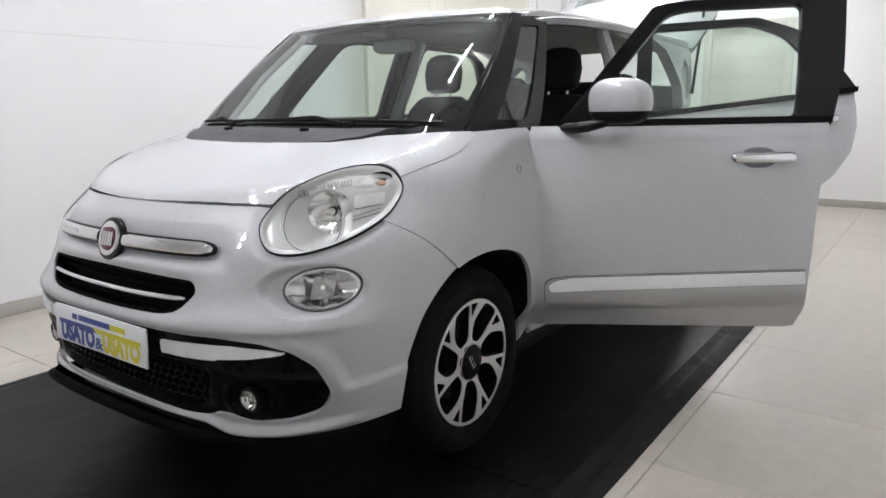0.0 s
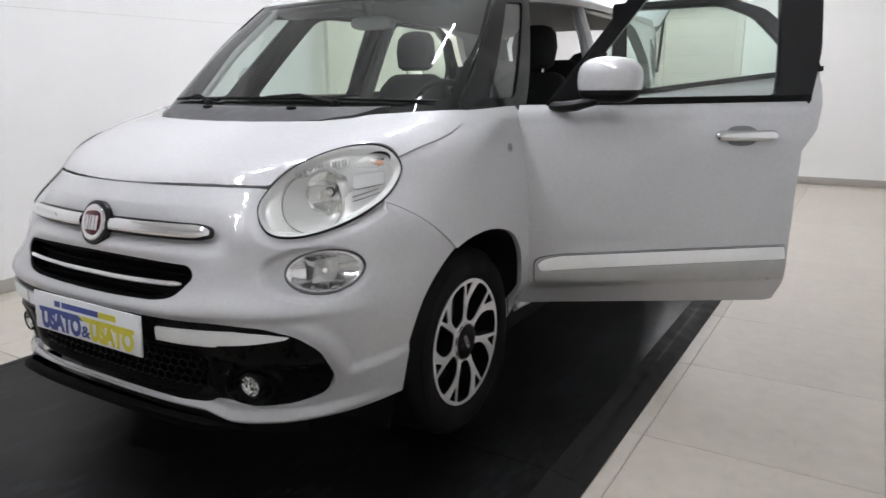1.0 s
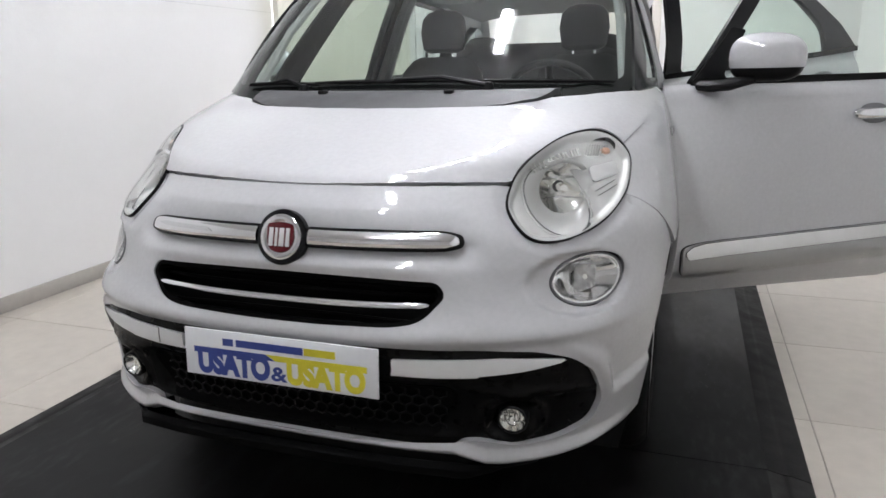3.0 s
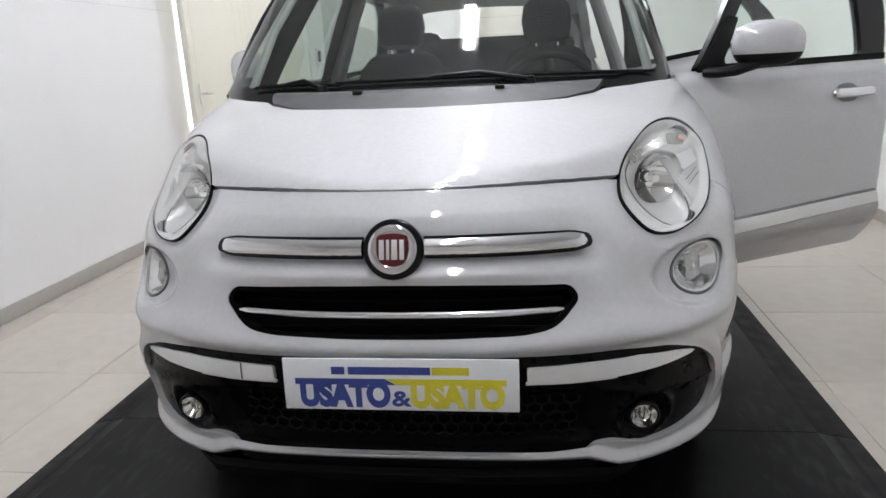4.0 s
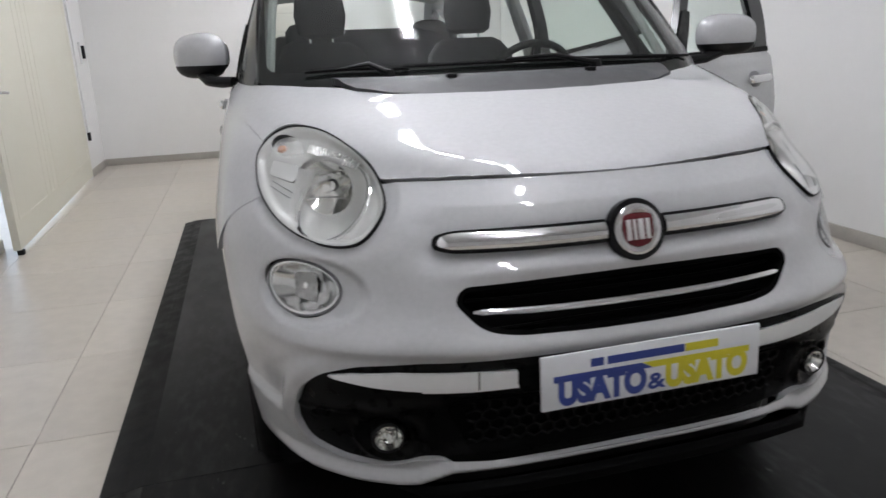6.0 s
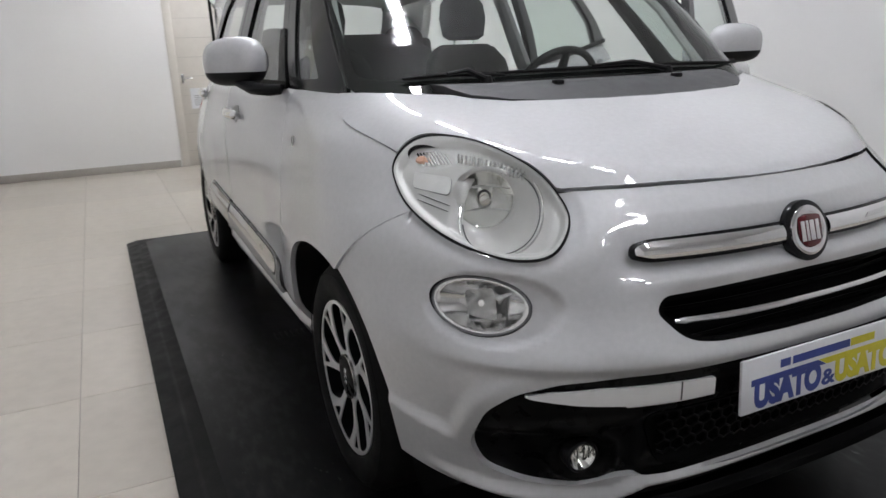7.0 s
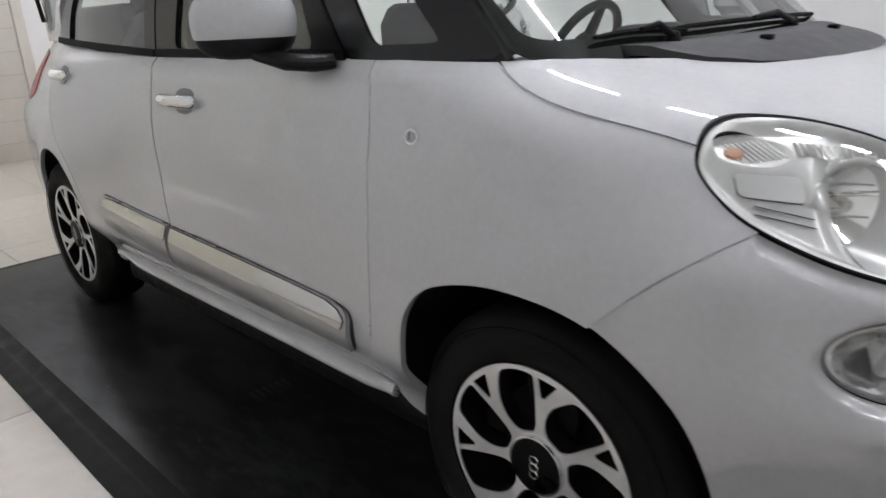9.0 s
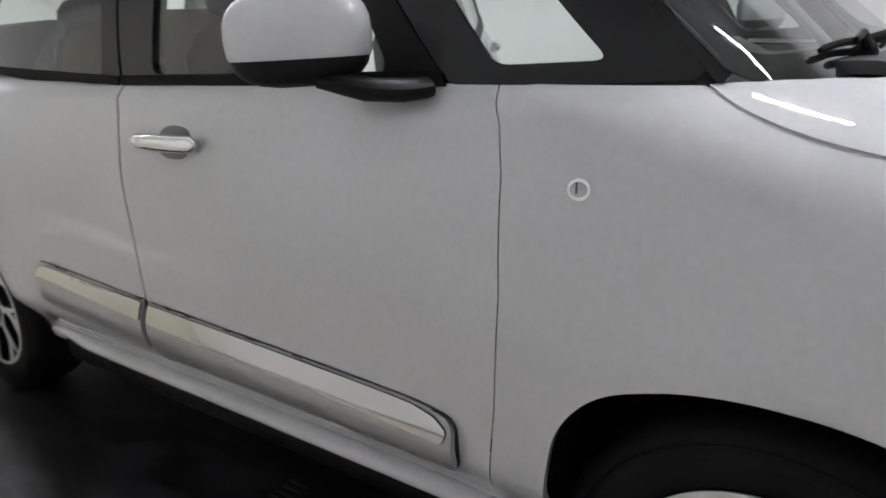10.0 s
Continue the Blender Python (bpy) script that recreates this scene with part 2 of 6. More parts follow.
DIM_RIB = mat("worn_rib", (0.017, 0.017, 0.017), 0.6, grain=(200, 0.3), wear=0.2)
MATEDGE = mat("mat_edge_rubber", (0.0155, 0.0150, 0.0150), 0.55, grain=(160, 0.3), bump=0.0005, wear=0.12, spec=0.12)
PAPER = mat("paper", (0.75, 0.76, 0.78), 0.6, grain=(40, 0.03))
WHITE_METAL = mat("white_metal", (0.78, 0.78, 0.77), 0.4, grain=(40, 0.03))
TUBE = glow("fluorescent_tube", (0.965, 0.98, 1.05), LAMP)
CONCRETE = mat("yard_concrete", (0.62, 0.61, 0.60), 0.8, grain=(6, 0.1))
BLACK_INSERT = mat("insert_plastic", (0.004, 0.004, 0.004), 0.30, grain=(400, 0.25), bump=0.0003, wear=0.06, spec=0.10)
CHROME_SOFT = mat("bright_strip_metal", (0.80, 0.81, 0.82), 0.36, 0.35, grain=(50, 0.03), wear=0.04)
CHROME_SIDE = mat("polished_side_trim", (0.60, 0.595, 0.58), 0.09, 1.0, grain=(50, 0.03), wear=0.02)
# grey for the painted shade behind the handles; also used on lamp parts
CUP = mat("handle_recess", (0.16, 0.16, 0.165), 0.45, 0.2, grain=(90, 0.08))


def dusty(m, scale, low, high, haze_or_dust, rough=0.75):
    """Lays thin dust in streaks and patches over a material."""
    nt = m.node_tree
    b = nt.nodes["Principled BSDF"]
    co, mp, big, small, mul, rng, mixc, rr = (nt.nodes.new("ShaderNode" + k) for k in ("TexCoord", "Mapping", "TexNoise", "TexNoise", "Math", "MapRange", "MixRGB", "MapRange"))
    mp.inputs["Scale"].default_value = (1.0, 0.35, 1.0)
    mp.inputs["Rotation"].default_value = (0, 0, 0.5)
    big.inputs["Scale"].default_value, big.inputs["Detail"].default_value = scale, 5
    small.inputs["Scale"].default_value, small.inputs["Detail"].default_value = scale * 14, 8
    mul.operation = "MULTIPLY"
    nt.links.new(co.outputs["Object"], mp.inputs["Vector"])
    nt.links.new(mp.outputs[0], big.inputs["Vector"])
    nt.links.new(mp.outputs[0], small.inputs["Vector"])
    nt.links.new(big.outputs["Fac"], mul.inputs[0])
    nt.links.new(small.outputs["Fac"], mul.inputs[1])
    rng.inputs["From Min"].default_value, rng.inputs["From Max"].default_value = low, high
    rng.interpolation_type = "SMOOTHSTEP"
    nt.links.new(mul.outputs[0], rng.inputs["Value"])
    old = b.inputs["Base Color"].links[0].from_socket
    nt.links.new(rng.outputs[0], mixc.inputs[0])
    nt.links.new(old, mixc.inputs[1])
    mixc.inputs[2].default_value = (*haze_or_dust, 1)
    nt.links.new(mixc.outputs[0], b.inputs["Base Color"])


dusty(MATBLACK, 2.2, 0.24, 0.42, (0.022, 0.022, 0.023))
dusty(MATBLACK, 0.75, 0.25, 0.36, (0.020, 0.020, 0.023))
dusty(MATBLACK, 5.0, 0.40, 0.50, (0.09, 0.09, 0.088))

# ---- building tools ----
def shade(me, flat=False):
    if len(me.polygons):
        me.polygons.foreach_set("use_smooth", [not flat] * len(me.polygons))


def mesh_of(name, verts, faces, material, normals=None, flat=False):
    me = bpy.data.meshes.new(name)
    me.from_pydata([tuple(map(float, v)) for v in verts], [], [tuple(map(int, f)) for f in faces])
    me.materials.append(material)
    shade(me, flat)
    if normals is not None:
        me.normals_split_custom_set_from_vertices([tuple(map(float, v)) for v in normals])
    return me


def part(name, shape, material, parent=None, label=""):
    """One mesh object, from a bmesh or a mesh, under a thing or a part."""
    if isinstance(shape, bmesh.types.BMesh):
        me = bpy.data.meshes.new(name)
        bmesh.ops.recalc_face_normals(shape, faces=shape.faces)
        shape.to_mesh(me)
        shape.free()
        me.materials.append(material)
        angle_smooth(me)
    else:
        me = shape
    ob = new(name, me)
    if parent is not None:
        ob.parent = parent
    return tagged(ob, label)


def angle_smooth(me, deg=35):
    shade(me)
    me.set_sharp_from_angle(angle=radians(deg))


def thing(name, m, label, category, group="", kind=""):
    ob = new(name)
    ob.matrix_basis = m
    return tagged(ob, label, category, group, kind)


def add_box(bm, lo, hi, bevel=0.0, m=None, seg=2):
    r = bmesh.ops.create_cube(bm, size=1.0)
    vs = r["verts"]
    for v in vs:
        v.co = Vector([lo[i] + (v.co[i] + 0.5) * (hi[i] - lo[i]) for i in range(3)])
    if bevel:
        es = {e for v in vs for e in v.link_edges}
        vs = bmesh.ops.bevel(bm, geom=list(es), offset=bevel, segments=seg, affect="EDGES", profile=0.5)["verts"]
    if m is not None:
        bmesh.ops.transform(bm, matrix=m, verts=list({v for v in vs if v.is_valid}))
    return bm


def box(lo, hi, bevel=0.0, m=None, seg=2):
    return add_box(bmesh.new(), lo, hi, bevel, m, seg)


def lathe(profile, n=48, m=None, closed=False):
    """A body turned round its z axis, from rows of (radius, height)."""
    verts, faces = [], []
    k = len(profile)
    for i in range(n):
        a = 2 * math.pi * i / n
        verts += [(r * math.cos(a), r * math.sin(a), h) for r, h in profile]
    for i in range(n):
        j = (i + 1) % n
        for q in range(k - (0 if closed else 1)):
            w = (q + 1) % k
            faces.append((i * k + q, j * k + q, j * k + w, i * k + w))
    bm = bmesh.new()
    vs = [bm.verts.new(m @ Vector(v) if m is not None else v) for v in verts]
    for f in faces:
        bm.faces.new([vs[i] for i in f])
    bmesh.ops.remove_doubles(bm, verts=bm.verts, dist=1e-5)
    return bm


def tube(points, radius, n=10, closed=False, cap=True):
    """A round bar along points; radius: one number or one for each point."""
    pts = [Vector(p) for p in points]
    rad = [radius] * len(pts) if isinstance(radius, (int, float)) else list(radius)
    bm = bmesh.new()
    rings, up = [], None
    for i, p in enumerate(pts):
        a, b = pts[i - 1] if (i or closed) else p, pts[(i + 1) % len(pts)] if (i + 1 < len(pts) or closed) else p
        d = (b - a).normalized()
        if up is None:
            up = d.orthogonal().normalized()
        up = (up - d * up.dot(d)).normalized()
        side = d.cross(up)
        rings.append([bm.verts.new(p + rad[i] * (math.cos(q) * up + math.sin(q) * side)) for q in np.linspace(0, 2 * math.pi, n, endpoint=False)])
    for i in range(len(rings) - (0 if closed else 1)):
        r, s = rings[i], rings[(i + 1) % len(rings)]
        for q in range(n):
            bm.faces.new((r[q], r[(q + 1) % n], s[(q + 1) % n], s[q]))
    if cap and not closed:
        bm.faces.new(rings[0][::-1])
        bm.faces.new(rings[-1])
    return bm


def slab(outline, lo, hi, m=None, bevel=0.0):
    """A plate with a plan outline (x, y), from z lo to hi."""
    bm = bmesh.new()
    base = [bm.verts.new((x, y, lo)) for x, y in outline]
    f = bm.faces.new(base)
    top = [v for v in bmesh.ops.extrude_face_region(bm, geom=[f])["geom"] if isinstance(v, bmesh.types.BMVert)]
    for v in top:
        v.co.z = hi
    if bevel:
        es = [e for e in bm.edges if all(abs(v.co.z - hi) < 1e-6 for v in e.verts)]
        bmesh.ops.bevel(bm, geom=es, offset=bevel, segments=2, affect="EDGES", profile=0.5)
    if m is not None:
        bmesh.ops.transform(bm, matrix=m, verts=bm.verts)
    return bm


def rounded(points, radius, n=7):
    """A closed outline with its corners rounded; radius: one number or one for each corner."""
    out, k = [], len(points)
    rad = [radius] * k if isinstance(radius, (int, float)) else radius
    for i in range(k):
        p, a, b = (np.array(points[j % k], float) for j in (i, i - 1, i + 1))
        da, db = a - p, b - p
        la, lb = np.linalg.norm(da), np.linalg.norm(db)
        r = min(rad[i], 0.49 * la, 0.49 * lb)
        if r <= 0:
            out.append(p)
            continue
        s, e = p + da / la * r, p + db / lb * r
        out += [(1 - q) ** 2 * s + 2 * q * (1 - q) * p + q * q * e for q in np.linspace(0, 1, n)]
    return np.array(out)


def dense(points, step, closed=True):
    pts = np.asarray(points, float)
    out = []
    for i in range(len(pts) - (0 if closed else 1)):
        a, b = pts[i], pts[(i + 1) % len(pts)]
        k = max(1, int(math.ceil(np.linalg.norm(b - a) / step)))
        out += [a + (b - a) * j / k for j in range(k)]
    if not closed:
        out.append(pts[-1])
    return np.array(out)


def inside(p, poly):
    x, y = p[:, 0][:, None], p[:, 1][:, None]
    a, b = poly, np.roll(poly, -1, 0)
    cross = ((a[:, 1] > y) != (b[:, 1] > y)) & (x < (b[:, 0] - a[:, 0]) * (y - a[:, 1]) / (b[:, 1] - a[:, 1] + 1e-15) + a[:, 0])
    return cross.sum(1) % 2 == 1


def grow(poly, d):
    """The outline moved outwards by d (inwards: minus)."""
    p = np.asarray(poly, float)
    t = np.roll(p, -1, 0) - np.roll(p, 1, 0)
    t /= np.linalg.norm(t, axis=1)[:, None] + 1e-12
    area = 0.5 * np.sum(p[:, 0] * np.roll(p[:, 1], -1) - np.roll(p[:, 0], -1) * p[:, 1])
    return p + d * np.sign(area) * np.stack([t[:, 1], -t[:, 0]], 1)


def sheet(outline, cuts, step, surface, flange=0.014, offset=0.0, flip=False, mirror=False, edge=None):
    """Vertices, faces and normals of a panel on a curved surface: outline and cuts lie in the surface's own two
    coordinates. The rim turns inwards by flange. offset: out of the surface (a number, or a function of the coordinates)."""
    edge = edge or step
    loops = [dense(outline, edge)] + [dense(c, edge) for c in cuts]
    lo, hi = loops[0].min(0), loops[0].max(0)
    gx, gy = np.arange(lo[0] + step / 2, hi[0], step), np.arange(lo[1] + step / 2, hi[1], step)
    grid = np.stack(np.meshgrid(gx, gy), -1).reshape(-1, 2)
    keep = inside(grid, loops[0])
    for c in loops[1:]:
        keep &= ~inside(grid, c)
    grid = grid[keep]
    rim = np.concatenate(loops)
    if len(grid):
        near = np.full(len(grid), 9.0)
        for i in range(0, len(rim), 200):
            near = np.minimum(near, np.linalg.norm(grid[:, None] - rim[None, i:i + 200], axis=2).min(1))
        grid = grid[near > 0.45 * step]
    pts = [Vector(p) for p in np.concatenate([rim, grid])]
    edges, k = [], 0
    for c in loops:
        edges += [(k + i, k + (i + 1) % len(c)) for i in range(len(c))]
        k += len(c)
    v2, _, tri, *_ = geometry.delaunay_2d_cdt(pts, edges, [], 0, 1e-6)
    v2 = np.array([tuple(v) for v in v2])
    tri = np.array([t for t in tri if len(t) == 3])
    mid = v2[tri].mean(1)
    ok = inside(mid, loops[0])
    for c in loops[1:]:
        ok &= ~inside(mid, c)
    tri = tri[ok]
    used = np.unique(tri)
    remap = -np.ones(len(v2), int)
    remap[used] = np.arange(len(used))
    v2, tri = v2[used], remap[tri]

    def place(p):
        s = surface(p[:, 0], p[:, 1])
        e = 2e-3
        n = np.cross(surface(p[:, 0] + e, p[:, 1]) - surface(p[:, 0] - e, p[:, 1]), surface(p[:, 0], p[:, 1] + e) - surface(p[:, 0], p[:, 1] - e))
        n /= np.linalg.norm(n, axis=1)[:, None] + 1e-12
        return s, -n if flip else n

    def full(p):
        s, n = place(p)
        o = offset(p[:, 0], p[:, 1]) if callable(offset) else offset
        return s + n * np.reshape(o, (-1, 1)) if np.ndim(o) else s + n * o
    P, N0 = full(v2), place(v2)[1]
    e = 2e-3
    dx, dy = np.array([e, 0]), np.array([0, e])
    N = np.cross(full(v2 + dx) - full(v2 - dx), full(v2 + dy) - full(v2 - dy))
    N /= np.linalg.norm(N, axis=1)[:, None] + 1e-12
    N *= np.sign(np.sum(N * N0, 1))[:, None]
    # wind the faces along the normals
    fn = np.cross(P[tri[:, 1]] - P[tri[:, 0]], P[tri[:, 2]] - P[tri[:, 0]])
    bad = np.sum(fn * N[tri[:, 0]], 1) < 0
    tri[bad] = tri[bad][:, ::-1]
    verts, faces, norms = list(P), [tuple(t) for t in tri], list(N)
    if flange:
        count = {}
        for t in tri:
            for a, b in ((t[0], t[1]), (t[1], t[2]), (t[2], t[0])):
                count[(a, b)] = 1
        rimed = [(a, b) for a, b in count if (b, a) not in count]
        top, bot = {}, {}
        for a, b in rimed:
            for i in (a, b):
                if i not in top:
                    top[i] = len(verts)
                    verts.append(P[i])
                    norms.append((0, 0, 0))
                    bot[i] = len(verts)
                    verts.append(P[i] - N[i] * flange)
                    norms.append((0, 0, 0))
            faces.append((top[b], top[a], bot[a], bot[b]))
    verts, norms = np.array(verts, float), np.array(norms, float)
    if mirror:
        verts, norms = verts * (-1, 1, 1), norms * (-1, 1, 1)
        faces = [f[::-1] for f in faces]
    return verts, faces, norms


def panel(name, outline, cuts, step, surface, material, parent, label="", **kw):
    v, f, n = sheet(outline, cuts, step, surface, **kw)
    return part(name, mesh_of(name, v, f, material, n), material, parent, label)

# ---- the showroom: x across, y into the room, floor 30 mm below the mat ----
FLOOR, CEIL = -0.03, 3.05
XL, XR, YB, YF = -2.48, 2.68, 8.12, -5.0


def setting(name, bm, material, label, category):
    return tagged(part(name, bm, material), label, category, kind="structure")


setting("floor", box((XL - 0.2, YF - 0.2, FLOOR - 0.12), (XR + 0.2, YB + 0.2, FLOOR - 0.004)), GROUT, "beige tiled showroom floor with narrow joints", "floor")
ground = box((-60, -60, FLOOR - 0.5), (60, 60, FLOOR - 0.14))
setting("ground", ground, CONCRETE, "plain paved ground outside the showroom", "ground")
# added sunlit white backdrop, so that the door's gap looks out on brightness
setting("backdrop", box((-9.2, -14, FLOOR - 0.14), (-9.0, 24, 6.5)), WALL, "plain white backdrop added outside to brighten the gap of the door", "facade")
setting("ceiling", box((XL - 0.2, YF - 0.2, CEIL), (XR + 0.2, YB + 0.2, CEIL + 0.15)), CEILING, "plain white showroom ceiling", "ceiling")
setting("wall_east", box((XR, YF - 0.2, FLOOR - 0.1), (XR + 0.2, YB + 0.2, CEIL)), WALL, "smooth white painted wall", "wall")
setting("wall_south", box((XL, YF - 0.2, FLOOR - 0.1), (XR, YF, CEIL)), WALL, "smooth white painted wall", "wall")
DX0, DX1, DTOP = -0.46, 0.44, 2.06
wn = box((XL, YB, FLOOR - 0.1), (DX0, YB + 0.2, CEIL))
add_box(wn, (DX1, YB, FLOOR - 0.1), (XR, YB + 0.2, CEIL))
add_box(wn, (DX0, YB, DTOP), (DX1, YB + 0.2, CEIL))
setting("wall_north", wn, WALL, "smooth white painted wall with a doorway", "wall")
GY0, GY1, GTOP = 4.07, 7.20, 2.75
ww = box((XL - 0.2, YF - 0.2, FLOOR - 0.1), (XL, GY0, CEIL))
add_box(ww, (XL - 0.2, GY1, FLOOR - 0.1), (XL, YB + 0.2, CEIL))
add_box(ww, (XL - 0.2, GY0, GTOP), (XL, GY1, CEIL))
setting("wall_west", ww, WALL, "smooth white painted wall with a wide doorway", "wall")
joint = box((XL - 0.001, YF, 1.655), (XL + 0.0015, GY0, 1.661))
setting("trim", joint, JOINT, "thin horizontal panel joint on the white wall", "trim")
sk = box((XL, YF, FLOOR), (XL + 0.014, GY0, FLOOR + 0.085), 0.004)
setting("baseboard", sk, SKIRT, "beige tile skirting along the white wall", "baseboard")
setting("baseboard", box((XL, GY1, FLOOR), (XL + 0.014, YB, FLOOR + 0.085), 0.004), SKIRT, "beige tile skirting along the white wall", "baseboard")
setting("baseboard", box((XR - 0.014, YF, FLOOR), (XR, YB, FLOOR + 0.085), 0.004), SKIRT, "beige tile skirting along the white wall", "baseboard")
setting("baseboard", box((XL + 0.014, YB - 0.014, FLOOR), (DX0 - 0.07, YB, FLOOR + 0.085), 0.004), SKIRT, "beige tile skirting along the white wall", "baseboard")
setting("baseboard", box((DX1 + 0.07, YB - 0.014, FLOOR), (XR - 0.014, YB, FLOOR + 0.085), 0.004), SKIRT, "beige tile skirting along the white wall", "baseboard")
setting("baseboard", box((XL + 0.014, YF, FLOOR), (XR - 0.014, YF + 0.014, FLOOR + 0.085), 0.004), SKIRT, "beige tile skirting along the white wall", "baseboard")

# the pale wooden door at the end
door = thing("door_1", pose(0, YB, FLOOR), "closed pale wood-grain door with a paper notice", "door", kind="structure")
part("door_leaf", box((DX0 + 0.031, 0.03, 0.0), (DX1 - 0.035, 0.07, DTOP - FLOOR - 0.035), 0.003), PALE_WOOD, door)
fr = box((DX0 - 0.06, -0.015, 0), (DX0 + 0.03, 0.16, DTOP - FLOOR + 0.06), 0.004)
add_box(fr, (DX1 - 0.03, -0.015, 0), (DX1 + 0.06, 0.16, DTOP - FLOOR + 0.06), 0.004)
add_box(fr, (DX0 + 0.031, -0.015, DTOP - FLOOR - 0.03), (DX1 - 0.031, 0.16, DTOP - FLOOR + 0.06), 0.004)
part("door_frame", fr, PALE_WOOD, door)
for i in range(9):
    part("plank_groove", box((DX0 + 0.05, 0.0275, 0.22 * i + 0.18), (DX1 - 0.05, 0.0305, 0.22 * i + 0.184)), SKIRT, door)
hd = box((DX0 + 0.06, 0.015, 0.98), (DX0 + 0.09, 0.03, 1.09), 0.003)
part("handle_plate", hd, SATIN, door, "satin metal handle plate")
part("lever", tube([(DX0 + 0.075, 0.03, 1.04), (DX0 + 0.075, -0.03, 1.04), (DX0 + 0.10, -0.04, 1.04), (DX0 + 0.18, -0.04, 1.04)], 0.009), SATIN, door, "satin metal lever handle")
note = thing("notice", pose(-0.21, YB + 0.027, 0.77), "white paper notice with lines of print, taped to the door", "notice")
part("sheet", box((-0.11, -0.0015, -0.12), (0.11, 0.0, 0.12)), PAPER, note)
for i in range(6):
    part("text_line", box((-0.07, -0.0022, 0.03 - i * 0.022), (0.07 - 0.03 * (i % 3 == 2), -0.0016, 0.036 - i * 0.022)), COWL, note, "printed line")

# the wide cream door, ajar at its free edge
leaf_a, leaf_b = Vector((-2.315, 3.90, 0)), Vector((-2.44, 7.12, 0))
run = (leaf_b - leaf_a)
gate = thing("door_2", Matrix.Translation((leaf_a.x, leaf_a.y, FLOOR)) @ pose(0, 0, 0, 0, 0, math.degrees(math.atan2(run.y, run.x))), "wide cream painted metal door standing slightly ajar", "door", kind="structure")
LG = run.length
part("door_leaf", box((0, 0, 0.035), (LG, 0.05, GTOP - FLOOR - 0.05), 0.004), CREAM, gate)
for a, b in ((0.10, 1.02), (1.16, 1.30), (1.44, LG - 0.12)):
    fr = bmesh.new()
    for lo, hi in (((a, -0.0025, 0.22), (a + 0.012, 0, 2.5)), ((b - 0.012, -0.0025, 0.22), (b, 0, 2.5)), ((a + 0.012, -0.0025, 0.22), (b - 0.012, 0, 0.232)), ((a + 0.012, -0.0025, 2.488), (b - 0.012, 0, 2.5))):
        add_box(fr, lo, hi, 0.002)
    part("panel_bead", fr, CREAM, gate)
part("handle_plate", box((0.085, -0.012, 0.98), (0.125, 0, 1.14), 0.003), CREAM, gate, "cream painted handle plate")
part("lever", tube([(0.105, 0, 1.06), (0.105, -0.05, 1.06), (0.125, -0.06, 1.06), (0.205, -0.06, 1.055)], 0.009), SATIN, gate, "satin metal lever handle")
part("floor_stop", box((0.0, -0.01, 0.0), (0.05, 0.03, 0.034), 0.004), BLACK, gate, "black rubber stop at the door's foot")
post = box((XL - 0.19, GY1 - 0.05, FLOOR), (XL + 0.02, GY1 + 0.02, GTOP), 0.003)
setting("door_jamb", post, WHITE_METAL, "white painted steel door jamb", "door jamb")
intercom = thing("intercom", pose(XL, 7.72, 1.30), "white wall intercom with a dark receiver", "intercom")
part("case", box((0, -0.05, -0.12), (0.03, 0.05, 0.12), 0.006), WHITE_METAL, intercom)
part("receiver", box((0.03, -0.045, -0.06), (0.06, 0.0, 0.08), 0.006), BLACK, intercom, "dark plastic receiver")
conduit = thing("conduit", pose(XL, 7.40, 0.0), "thin white cable conduit on the wall", "conduit")
part("pipe", tube([(0.012, 0, 0.45), (0.012, 0, 2.8)], 0.010, 8), WHITE_METAL, conduit)
part("socket", box((0, -0.025, 0.36), (0.03, 0.025, 0.45), 0.004), BLACK, conduit, "small dark outlet")

# ceiling battens in one row down the middle
def batten(x, y, length=0.47):
    b = thing("ceiling_light", pose(x, y, CEIL), "white ceiling batten with a lit fluorescent diffuser", "ceiling light", "ceiling battens")
    part("housing", box((-0.075, -length / 2, -0.060), (0.075, length / 2, 0), 0.006), WHITE_METAL, b)
    part("diffuser", box((-0.038, -length / 2 + 0.015, -0.100), (0.038, length / 2 - 0.015, -0.061), 0.014), TUBE, b, "glowing white diffuser")
    return b


first = batten(0.0, -1.73)
for i in range(1, 13):
    copy_thing(first, pose(0.0, -1.73 + 0.78 * i, CEIL))

